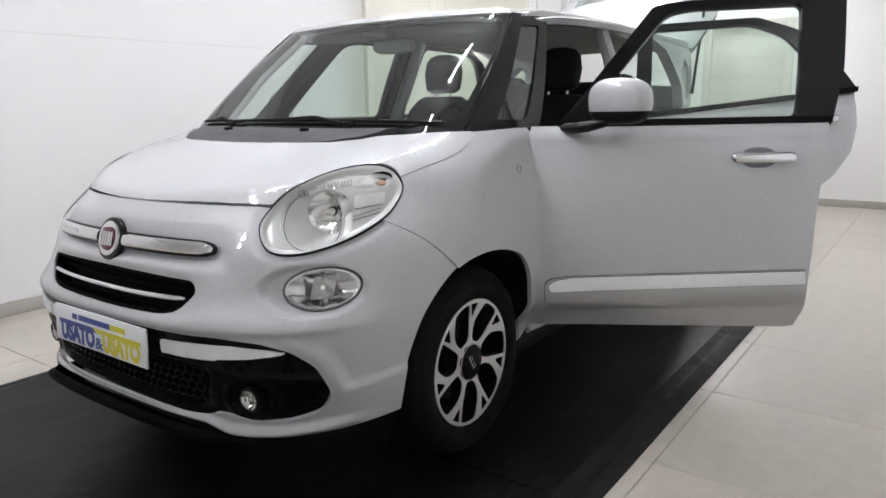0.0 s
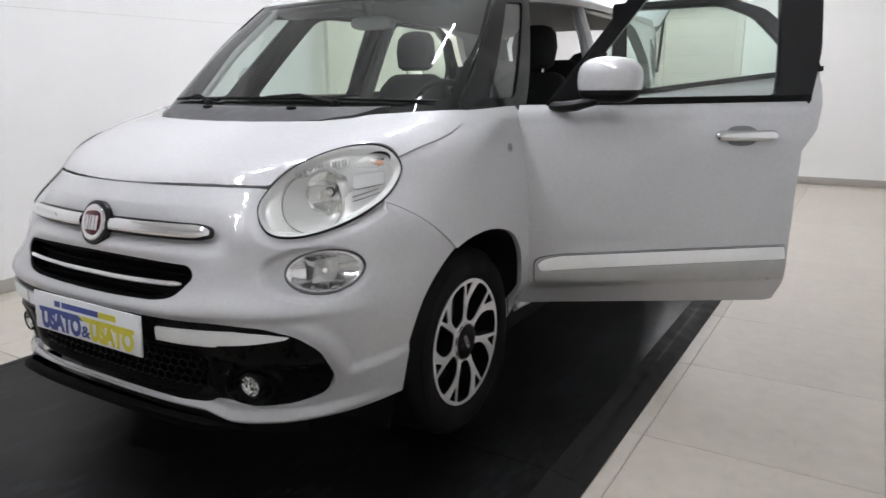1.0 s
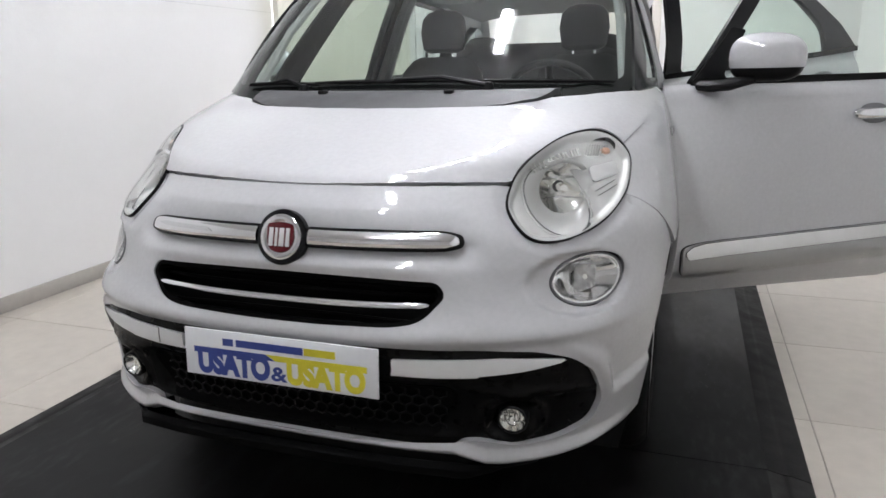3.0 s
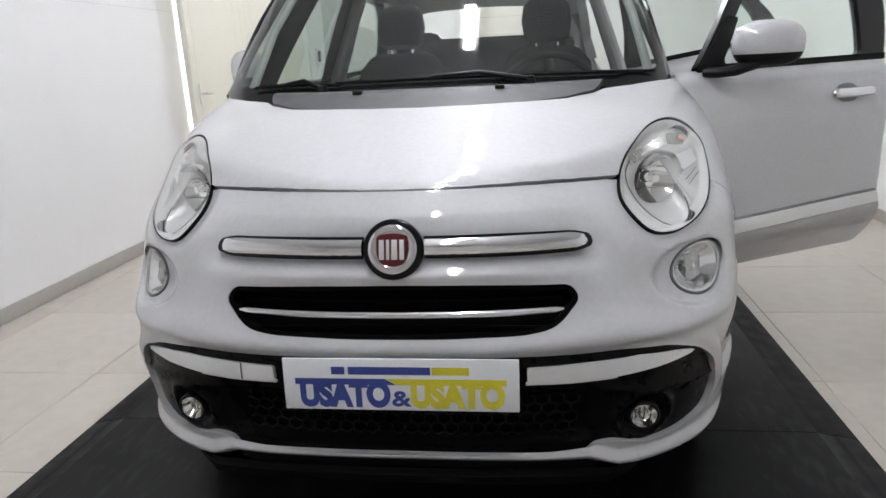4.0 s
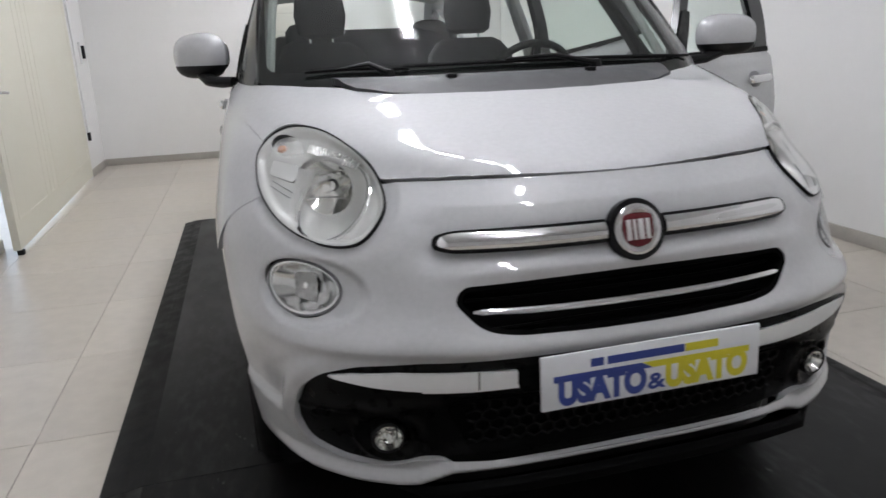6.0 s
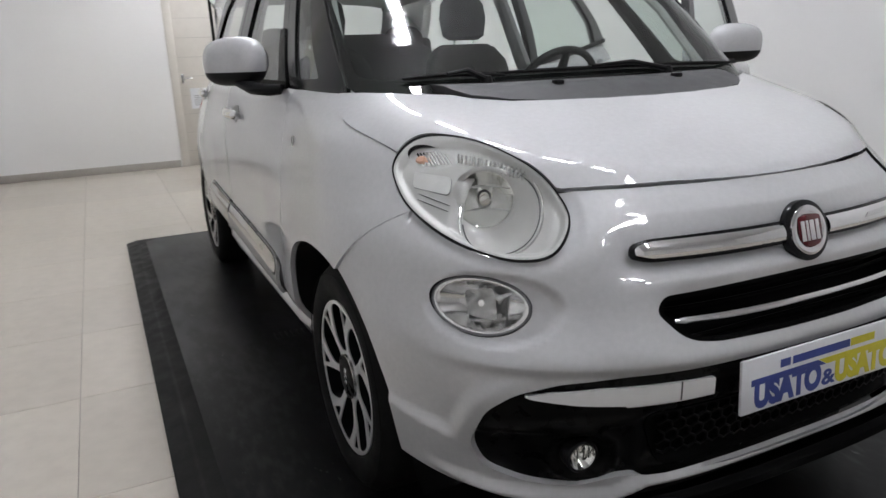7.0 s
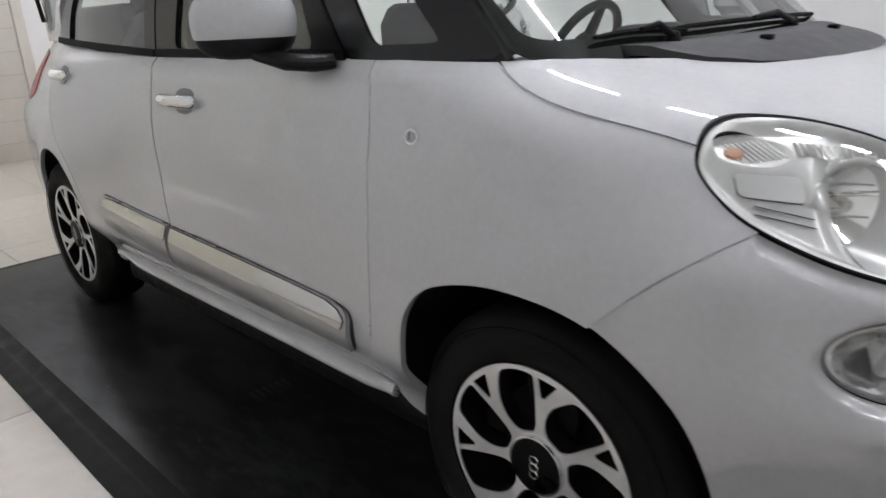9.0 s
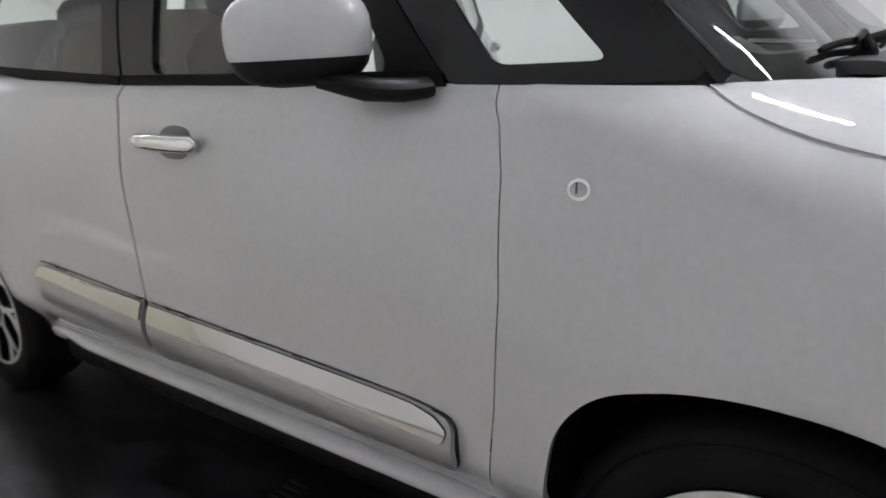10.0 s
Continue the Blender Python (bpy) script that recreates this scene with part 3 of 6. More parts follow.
# the black mat on which the car stands
MX0, MX1, MY0, MY1 = -1.31, 1.32, -0.62, 4.46
mat_thing = thing("floor_mat", pose(0, 0, FLOOR), "low black rubber display mat with sloping edge", "mat")
cuts_y = (MY0, 0.74, MY1)
for a, b in zip(cuts_y[:-1], cuts_y[1:]):
    bm = bmesh.new()
    y0, y1 = a + (0.0015 if a != MY0 else 0), b - (0.0015 if b != MY1 else 0)
    rings = []
    for e, h in ((0, 0.001), (0, 0.006), (0.060, 0.020), (0.072, 0.0185), (0.084, 0.020), (0.125, 0.030)):
        q0, q1 = y0 + (e if a == MY0 else 0), y1 - (e if b == MY1 else 0)
        c0, c1 = (0.075 if a == MY0 else 0.0001), (0.075 if b == MY1 else 0.0001)
        rings.append([bm.verts.new(p) for p in ((MX0 + e + c0, q0, h), (MX1 - e - c0, q0, h), (MX1 - e, q0 + c0, h), (MX1 - e, q1 - c1, h), (MX1 - e - c1, q1, h), (MX0 + e + c1, q1, h), (MX0 + e, q1 - c1, h), (MX0 + e, q0 + c0, h))])
    top = bmesh.new()
    upper = [top.verts.new(v.co) for v in rings[-1]]
    under = [top.verts.new((v.co.x, v.co.y, 0.002)) for v in rings[-1]]
    top.faces.new(upper)
    top.faces.new(under[::-1])
    for i in range(8):
        j = (i + 1) % 8
        top.faces.new((under[i], under[j], upper[j], upper[i]))
    part("mat_sheet", top, MATBLACK, mat_thing)
    for lo, hi in zip(rings[:-1], rings[1:]):
        for i in range(8):
            j = (i + 1) % 8
            bm.faces.new((lo[i], lo[j], hi[j], hi[i]))
    part("mat_edge", bm, MATEDGE, mat_thing, "dull black sloping edge")
for i in range(6):
    part("rib", box((-0.785 + i * 0.025, 2.035, 0.0295), (-0.775 + i * 0.025, 2.105, 0.0312), 0.0005, pose(0, 0, 0)), DIM_RIB, mat_thing, "worn grey rib")

# ---- the car: nose towards -y, +x is its left side ----
car = thing("car", pose(0, 0, 0), "silver compact family car with opened doors and raised tailgate", "car")
KU = 0.8                                       # metres for a radian round the nose


def loop(points, n=12):
    """A smooth closed curve through the points."""
    p = np.asarray(points, float)
    a, b, c, d = np.roll(p, 1, 0), p, np.roll(p, -1, 0), np.roll(p, -2, 0)
    out = []
    for i in range(len(p)):
        for q in np.linspace(0, 1, n, endpoint=False):
            out.append(0.5 * (2 * b[i] + (c[i] - a[i]) * q + (2 * a[i] - 5 * b[i] + 4 * c[i] - d[i]) * q * q + (3 * b[i] - a[i] - 3 * c[i] + d[i]) * q ** 3))
    return np.array(out)


def round_nose(points):
    """Outline given as (degrees round the nose, height) in the coordinates of front()."""
    p = np.array(points, float)
    p[:, 0] = np.radians(p[:, 0]) * KU
    return p


def front(u, z):
    return skin_front(u / KU, z)


def to_side(p):
    s = front(p[:, 0], p[:, 1])
    return s[:, 1:3]


def to_plan(p):
    s = front(p[:, 0], p[:, 1])
    return s[:, 0:2]


def mirrored(p):
    return (np.asarray(p) * (-1, 1))[::-1]


def ellipse(cx, cy, a, b, tilt=0.0, n=48, power=2.0):
    t = np.linspace(0, 2 * np.pi, n, endpoint=False)
    x, y = a * np.sign(np.cos(t)) * np.abs(np.cos(t)) ** (2 / power), b * np.sign(np.sin(t)) * np.abs(np.sin(t)) ** (2 / power)
    c, s = math.cos(radians(tilt)), math.sin(radians(tilt))
    return np.stack([cx + c * x - s * y, cy + s * x + c * y], 1)


LAMP_RIM = loop(round_nose([(37.6, 0.868), (39.3, 0.918), (43.2, 0.978), (48.5, 1.018), (55.5, 1.025), (62.0, 1.000), (65.7, 0.955), (63.3, 0.897), (57.2, 0.849), (50.2, 0.814), (44.0, 0.798), (39.6, 0.812)]))
EYE_RIM = ellipse(math.radians(49.0) * KU, 0.706, 0.096, 0.0545, 4)
GRILLE = round_nose([(-25.6, 0.721), (-13, 0.729), (0, 0.731), (13, 0.729), (25.6, 0.721), (26.6, 0.690), (22.6, 0.634), (18, 0.622), (8, 0.616), (0, 0.615), (-8, 0.616), (-18, 0.622), (-22.6, 0.634), (-26.6, 0.690)])
GRILLE = rounded(GRILLE, [0.02, 0.05, 0.05, 0.05, 0.02, 0.03, 0.04, 0.02, 0.04, 0.04, 0.04, 0.02, 0.04, 0.03])
half_insert = [(0, 0.573), (18, 0.577), (30, 0.578), (38, 0.566), (43, 0.540), (46.5, 0.495), (49.0, 0.405), (47.6, 0.352), (42, 0.326), (36, 0.318), (31, 0.338), (28, 0.336), (14, 0.330), (0, 0.329)]
INSERT = round_nose(half_insert + [(-a, z) for a, z in half_insert[-2:0:-1]])
INSERT = rounded(INSERT, 0.022, 5)
SEAM = np.array([(0.478, 0.874), (0.515, 0.851), (0.556, 0.822), (0.592, 0.794), (0.626, 0.764), (0.659, 0.733), (0.690, 0.702)])
ARCH = rounded([(1.178, 0.10), (1.180, 0.45), (1.150, 0.60), (1.085, 0.677), (0.98, 0.713), (0.88, 0.727), (0.77, 0.722), (0.69, 0.703), (0.60, 0.648), (0.52, 0.572), (0.475, 0.45), (0.455, 0.10)], 0.06, 6)
ARCH_REAR = rounded([(3.825, 0.10), (3.82, 0.42), (3.75, 0.60), (3.62, 0.70), (3.47, 0.73), (3.32, 0.705), (3.19, 0.62), (3.11, 0.47), (3.09, 0.10)], 0.06, 6)


def side_to_front(p):
    """(y, z) on the +x flank to coordinates of front()."""
    s = skin_side(p[:, 0], p[:, 1])
    return np.stack([np.arctan2(s[:, 0], corner_y(p[:, 1]) - p[:, 0]) * KU, p[:, 1]], 1)


# bumper skin with its openings
seam_f = side_to_front(SEAM)
half = [np.array([0, 0.9248]), *round_nose([(10, 0.9248), (25, 0.9228), (38.5, 0.919), (50, 0.90)]), *seam_f, np.array([np.radians(80) * KU, 0.69]), np.array([np.radians(80) * KU, 0.32]),
        *round_nose([(64, 0.299), (50, 0.284), (40, 0.272), (34, 0.268), (31.5, 0.270), (27, 0.300), (15, 0.306)])]
half = np.array(half)
outline = np.concatenate([half, [[0, 0.307]], mirrored(half)[:-1]])
arch_f = side_to_front(ARCH[(ARCH[:, 0] < 0.90)])
arch_f = np.concatenate([arch_f, [[arch_f[-1, 0], 0.02], [np.radians(95) * KU, 0.02], [np.radians(95) * KU, arch_f[0, 1]]]])
cuts = [grow(GRILLE, 0.0), INSERT]
for s in (1, -1):
    for c, g in ((LAMP_RIM, 0.003), (EYE_RIM, 0.003), (arch_f, 0.0)):
        cuts.append(grow(c, g) if s > 0 else mirrored(grow(c, g)))


LAMP_COARSE = dense(LAMP_RIM, 0.012)
INSERT_COARSE = dense(INSERT, 0.010)


def mouth(u, z):
    """A rolled lip round the grille and a dish round each round lamp."""
    g = np.zeros_like(u)
    q = ((np.abs(u) / 0.40) ** 6 + (np.abs(z - 0.672) / 0.078) ** 4) ** 0.2
    g += 0.009 * np.exp(-((q - 1.0) / 0.20) ** 2)
    r = np.hypot((np.abs(u) - math.radians(47.2) * KU) / 0.135, (z - 0.700) / 0.074)
    g -= 0.015 * (1 - smooth(r, 0.80, 1.02))
    # flattened field for the badge and whiskers, with a crisp upper edge
    side = 1 - smooth(np.abs(u) + 0.9 * np.maximum(z - 0.845, 0), 0.405, 0.475)
    low = np.clip(0.874 - z, 0, 0.075)
    g -= (0.22 * low - 0.6 * np.maximum(low - 0.045, 0) ** 2) * smooth(z, 0.742, 0.800) * side
    # a shallow dish round each main lamp, deepest below it
    flat = np.stack([np.abs(np.ravel(u)), np.ravel(z)], 1)
    near = np.min(np.hypot(flat[:, None, 0] - LAMP_COARSE[None, :, 0], flat[:, None, 1] - LAMP_COARSE[None, :, 1]), 1).reshape(np.shape(u))
    g -= 0.007 * (1 - smooth(near, 0.008, 0.036)) * (1 - smooth(z, 0.90, 0.97)) * (np.abs(u) < 0.86)
    d = np.abs(np.degrees(u / KU))
    edge = np.interp(d, [0, 15, 27, 31.5, 34, 40, 50, 66], [0.307, 0.306, 0.300, 0.270, 0.268, 0.272, 0.284, 0.300])
    lip = z - edge
    g += (0.020 * (1 - smooth(lip, 0.016, 0.046)) - 0.018 * (1 - smooth(lip, -0.004, 0.020))) * (1 - smooth(d, 44, 60))
    # a rounded rim follows the insert; behind it a hollow stands on a ledge that runs to the wheel arch
    rim = np.min(np.hypot(flat[:, None, 0] - INSERT_COARSE[None, :, 0], flat[:, None, 1] - INSERT_COARSE[None, :, 1]), 1).reshape(np.shape(u))
    fold = z - np.interp(d, [46, 50, 58, 68, 80], [0.404, 0.410, 0.424, 0.444, 0.46])
    hollow = smooth(rim, 0.026, 0.062) * smooth(fold, -0.010, 0.014) * (1 - smooth(fold, 0.03, 0.21)) * smooth(d, 44, 50) * (1 - smooth(d, 55, 70))
    g -= 0.020 * hollow
    g += 0.004 * np.exp(-((rim - 0.020) / 0.016) ** 2) * smooth(d, 38, 46) * smooth(z, 0.36, 0.42)
    return g


panel("front_bumper", outline, cuts, 0.0075, front, SILVER, car, edge=0.0075, offset=mouth, flange=0.02)

# bonnet


def curve(points, n=8):
    """A smooth open line through the points."""
    p = np.array(points, float)
    t = np.concatenate([[0], np.cumsum(np.linalg.norm(np.diff(p, axis=0), axis=1))])
    q = np.linspace(0, t[-1], n * (len(p) - 1) + 1)
    return np.stack([spline(t, p[:, k])(q) for k in range(p.shape[1])], 1)


HOODLINE = curve([(0.743, 0.593), (0.774, 0.723), (0.787, 0.825), (0.782, 0.896), (0.764, 0.955), (0.746, 0.985)], 5)
fr = to_plan(round_nose([(0, 0.926), (6, 0.926), (12, 0.926), (18, 0.9255), (24, 0.925), (30, 0.923), (35, 0.9215), (38.5, 0.920), (46, 0.93), (56, 0.95), (62, 0.968)]))
half = np.concatenate([fr, HOODLINE, [(0.716, 0.926), (0.676, 0.873), (0.640, 0.841), (0.600, 0.808), (0.555, 0.782), (0.512, 0.752), (0.48, 0.705), (0.40, 0.640), (0.30, 0.603), (0.15, 0.572), (0.0, 0.562)]])
HOOD = np.concatenate([half, mirrored(half[1:-1])])
HOOD = grow(dense(HOOD, 0.02), -0.0016)
lamp_p = to_plan(grow(LAMP_RIM, 0.0025))
panel("bonnet", HOOD, [lamp_p, mirrored(lamp_p)], 0.018, skin_hood, SILVER, car, edge=0.012, flange=0.016)

# front wings
DOORLINE = np.array([(1.293, 1.119), (1.272, 1.06), (1.258, 0.99), (1.251, 0.80), (1.262, 0.60), (1.285, 0.42), (1.296, 0.352)])
hood_s = np.array([(y, float(hood_z(x, y))) for x, y in HOODLINE])
hood_s[-1] = (0.99, 1.112)
wing = np.concatenate([SEAM[::-1], [(0.52, 0.92)], [(0.56, 0.955)], hood_s, DOORLINE, [(1.296, 0.312), (1.262, 0.292), (1.20, 0.274), (1.17, 0.268), (1.10, 0.40), (0.90, 0.60)]])
wing = grow(dense(wing, 0.02), -0.0014)
lamp_s = to_side(grow(LAMP_RIM, 0.003))
for s in (False, True):
    panel("front_wing", wing, [lamp_s, ARCH], 0.018, skin_side, SILVER, car, edge=0.010, flange=0.016, mirror=s)

# rear quarters, sills
REARDOOR = np.array([(3.445, 1.168), (3.425, 1.0), (3.385, 0.88), (3.30, 0.775), (3.17, 0.68), (3.08, 0.56), (3.03, 0.45), (3.02, 0.345)])
quarter = np.concatenate([REARDOOR, [(3.02, 0.28), (4.05, 0.28), (4.16, 0.40), (4.19, 0.62), (4.12, 0.80), (4.02, 0.95), (3.95, 1.16), (3.60, 1.17)]])
for s in (False, True):
    panel("rear_quarter", grow(dense(quarter, 0.03), -0.002), [ARCH_REAR], 0.03, skin_side, SILVER, car, flange=0.016, mirror=s)


def sill(y, z):
    p = skin_side(y, 0.345 + 0 * z)
    p[..., 0] += 0.025 * (0.4 + 0.6 * smooth(y, 1.30, 1.42)) * (1 - smooth(y, 2.80, 3.04)) - np.where(z > 0.315, 0.030 * ((z - 0.315) / 0.030) ** 2, 0.022 * (np.abs(z - 0.315) / 0.018) ** 2.4)
    p[..., 2] = z
    return p


for s in (False, True):
    panel("sill", np.array([(1.302, 0.298), (3.06, 0.298), (3.06, 0.3445), (1.302, 0.3445)]), [], 0.005, sill, SILVER, car, flange=0.02, mirror=s)
    panel("under_sill", np.array([(1.19, 0.20), (3.08, 0.20), (3.06, 0.325), (1.19, 0.325)]), [], 0.05, lambda y, z: np.stack([0.735 + 0 * y, y, z], -1), BLACK, car, "black lower sill", flange=0.05, mirror=s)

# doors of the right side, closed, and of the left side, open
FD = np.concatenate([DOORLINE, [(1.33, 0.347), (2.25, 0.347), (2.282, 0.356), (2.290, 0.45), (2.298, 0.60), (2.305, 0.80), (2.322, 0.99), (2.352, 1.118)]])
RD = np.concatenate([[(2.90, 1.128), (2.3575, 1.118), (2.3275, 0.99), (2.3105, 0.80), (2.3035, 0.60), (2.2955, 0.45), (2.2875, 0.356), (2.315, 0.347), (2.98, 0.347)], REARDOOR[::-1]])


def door_set(kind, side, hinge, angle, lift=0.0):
    """One door with its glass, frame and fittings, turned about its hinge; side 1 is the car's left."""
    m = pose(hinge[0], hinge[1], 0.7, 0, 0, -angle) @ pose(0, 0, 0, lift, 0, 0) @ pose(-hinge[0], -hinge[1], -0.7)
    mi = side < 0
    ol = FD if kind == "front" else RD
    cut = [] if kind == "front" else [ARCH_REAR]
    d = panel(kind + "_door", grow(dense(ol, 0.02), -0.0012), cut, 0.022, skin_side, SILVER, car, edge=0.014, flange=0.016, mirror=mi)
    # inner card, 70 mm further in
    cardless = grow(dense(ol, 0.03), -0.012)
    inner = lambda y, z: skin_side(y, z) - np.array([0.075, 0, 0])
    panel("door_card", cardless, cut, 0.06, inner, TRIM, d, "dark grey plastic door card", flange=-0.058, mirror=mi, flip=True)
    # rubbing strip low on the door
    if kind == "front":
        strip = rounded([(1.345, 0.548), (1.345, 0.445), (1.40, 0.428), (2.282, 0.459), (2.284, 0.589), (1.42, 0.560)], [0.03, 0.03, 0.02, 0.006, 0.006, 0.04])
    else:
        strip = rounded([(2.305, 0.592), (2.305, 0.462), (2.84, 0.492), (2.86, 0.60), (2.84, 0.615)], [0.006, 0.006, 0.03, 0.03, 0.02])
    def puff(y, z):
        base = 0.430 + 0.034 * (y - 1.4)
        q = np.clip((z - base) / 0.128, 0, 1)
        return 0.006 + 0.017 * np.sin(np.pi * np.clip(q, 0.02, 0.98)) ** 0.75
    panel("strip_seat", grow(strip, 0.0017), [], 0.03, skin_side, COWL, d, "dark seat of the rubbing strip", edge=0.015, flange=0.006, offset=0.0025, mirror=mi)
    panel("side_strip", strip, [], 0.012, skin_side, SATIN_PAINT, d, "satin silver rubbing strip", edge=0.010, flange=0.012, offset=puff, mirror=mi)
    top = np.array([(1.354, 0.530), (1.385, 0.548), (1.44, 0.557), (2.278, 0.585), (2.278, 0.539), (1.42, 0.507), (1.365, 0.504)]) if kind == "front" else np.array([(2.310, 0.588), (2.80, 0.607), (2.836, 0.600), (2.846, 0.574), (2.310, 0.542)])
    panel("insert_seat", grow(rounded(top, 0.010), 0.0015), [], 0.02, skin_side, COWL, d, "dark line round the insert", edge=0.012, flange=0.003, offset=lambda y, z: puff(y, z) + 0.0018, mirror=mi)
    panel("chrome_insert", rounded(top, 0.010), [], 0.02, skin_side, CHROME_SIDE, d, "polished metal insert", edge=0.012, flange=0.004, offset=lambda y, z: puff(y, z) + 0.0035, mirror=mi)
    # handle
    hy, hz = (2.113, 0.995) if kind == "front" else (3.225, 1.038)
    # no hollow is modelled: its shade is a grey oval on the skin
    cup = ellipse(hy - 0.012, hz, 0.060, 0.036, power=2.4)
    panel("handle_cup_shade", cup, [], 0.02, skin_side, CUP, d, "grey oval standing in for the shaded recess behind the handle", edge=0.01, flange=0.003, offset=0.0022, mirror=mi)
    g = 1 if side > 0 else -1
    bar = []
    turns = 0.5 - 0.5 * np.cos(np.linspace(0, np.pi, 25))
    for q in turns:
        y = hy - 0.112 + 0.224 * q
        p = skin_side(y, hz)
        bar.append((g * (p[0] + 0.012 + 0.016 * math.sin(math.pi * q) ** 0.6), y, hz + 0.002))
    hb = tube(bar, [0.0012 + 0.0185 * math.sqrt(max(0.0, 1 - max(0.0, (abs(q - 0.5) - 0.40) / 0.10) ** 2)) for q in turns], 14)
    part("handle", hb, CHROME, d, "chrome door handle")
    if kind == "front":
        lockp = skin_side(hy + 0.094, hz)
        part("lock", lathe([(0.0, 0.037), (0.012, 0.036), (0.0155, 0.030), (0.016, 0.0)], 20, Matrix.Translation((g * lockp[0], hy + 0.094, hz + 0.002)) @ pose(0, 0, 0, 0, 90 * g, 0)), SATIN, d, "chrome lock cylinder")
    # glazed frame above the belt
    if kind == "front":
        outer = np.array([(1.392, 1.122), (1.752, 1.552), (1.87, 1.568), (2.44, 1.575), (2.41, 1.30), (2.365, 1.122)])
        pane = np.array([(1.470, 1.136), (1.800, 1.526), (1.89, 1.543), (2.285, 1.547), (2.262, 1.30), (2.242, 1.136)])
        rp = [0.03, 0.06, 0.05, 0.03, 0.02, 0.03]
    else:
        outer = np.array([(2.375, 1.122), (2.42, 1.30), (2.45, 1.575), (3.02, 1.558), (3.20, 1.48), (3.37, 1.30), (3.455, 1.170)])
        pane = np.array([(2.455, 1.136), (2.49, 1.30), (2.515, 1.547), (2.99, 1.532), (3.14, 1.46), (3.27, 1.29), (3.27, 1.160)])
        rp = [0.03, 0.02, 0.04, 0.05, 0.05, 0.05, 0.03]
    outer, pane = dense(rounded(outer, 0.02), 0.03), rounded(pane, rp)
    panel("window_frame", outer, [grow(pane, -0.002)], 0.03, skin_up, GLOSS_BLACK, d, "black window frame", flange=0.035, mirror=mi, edge=0.02)
    panel("window_pane", pane, [], 0.08, skin_up, PANE, d, "tinted green side glass", flange=0, offset=-0.010, mirror=mi)
    yb = (1.392, 2.362) if kind == "front" else (2.372, 3.452)
    panel("belt_seal", np.array([(yb[0], 1.112), (yb[1], 1.112), (yb[1] + 0.005, 1.136), (yb[0] + 0.015, 1.136)]) + (np.array([[0, 0], [0, 0.045], [0, 0.045], [0, 0]]) if kind == "rear" else 0), [], 0.03, skin_up, SEAL, d, "black belt seal", flange=0.02, offset=0.007, mirror=mi)
    if kind == "front":
        mirror_parts(d, g)
    if angle:
        d.matrix_basis = m
    return d


def egg(center, size, power=2.5, cut=None, n=28):
    """A rounded box-like egg; cut: keep the part above (True) or below (False) 0.28 of its depth."""
    verts, faces = [], []
    for i in range(n // 2 + 1):
        v = -math.pi / 2 + math.pi * i / (n // 2)
        for j in range(n):
            u = 2 * math.pi * j / n
            f = lambda a: math.copysign(abs(a) ** (2 / power), a)
            verts.append(Vector((f(math.cos(v)) * f(math.cos(u)) * size[0], f(math.cos(v)) * f(math.sin(u)) * size[1], f(math.sin(v)) * size[2])))
    bm = bmesh.new()
    vs = [bm.verts.new(v) for v in verts]
    for i in range(n // 2):
        for j in range(n):
            k = (j + 1) % n
            bm.faces.new((vs[i * n + j], vs[i * n + k], vs[(i + 1) * n + k], vs[(i + 1) * n + j]))
    bmesh.ops.remove_doubles(bm, verts=bm.verts, dist=1e-5)
    if cut is not None:
        level = -0.42 * size[2]
        bmesh.ops.bisect_plane(bm, geom=list(bm.verts) + list(bm.edges) + list(bm.faces), plane_co=(0, 0, level), plane_no=(0, 0, 1), clear_inner=cut, clear_outer=not cut)
    bmesh.ops.translate(bm, verts=bm.verts, vec=center)
    return bm


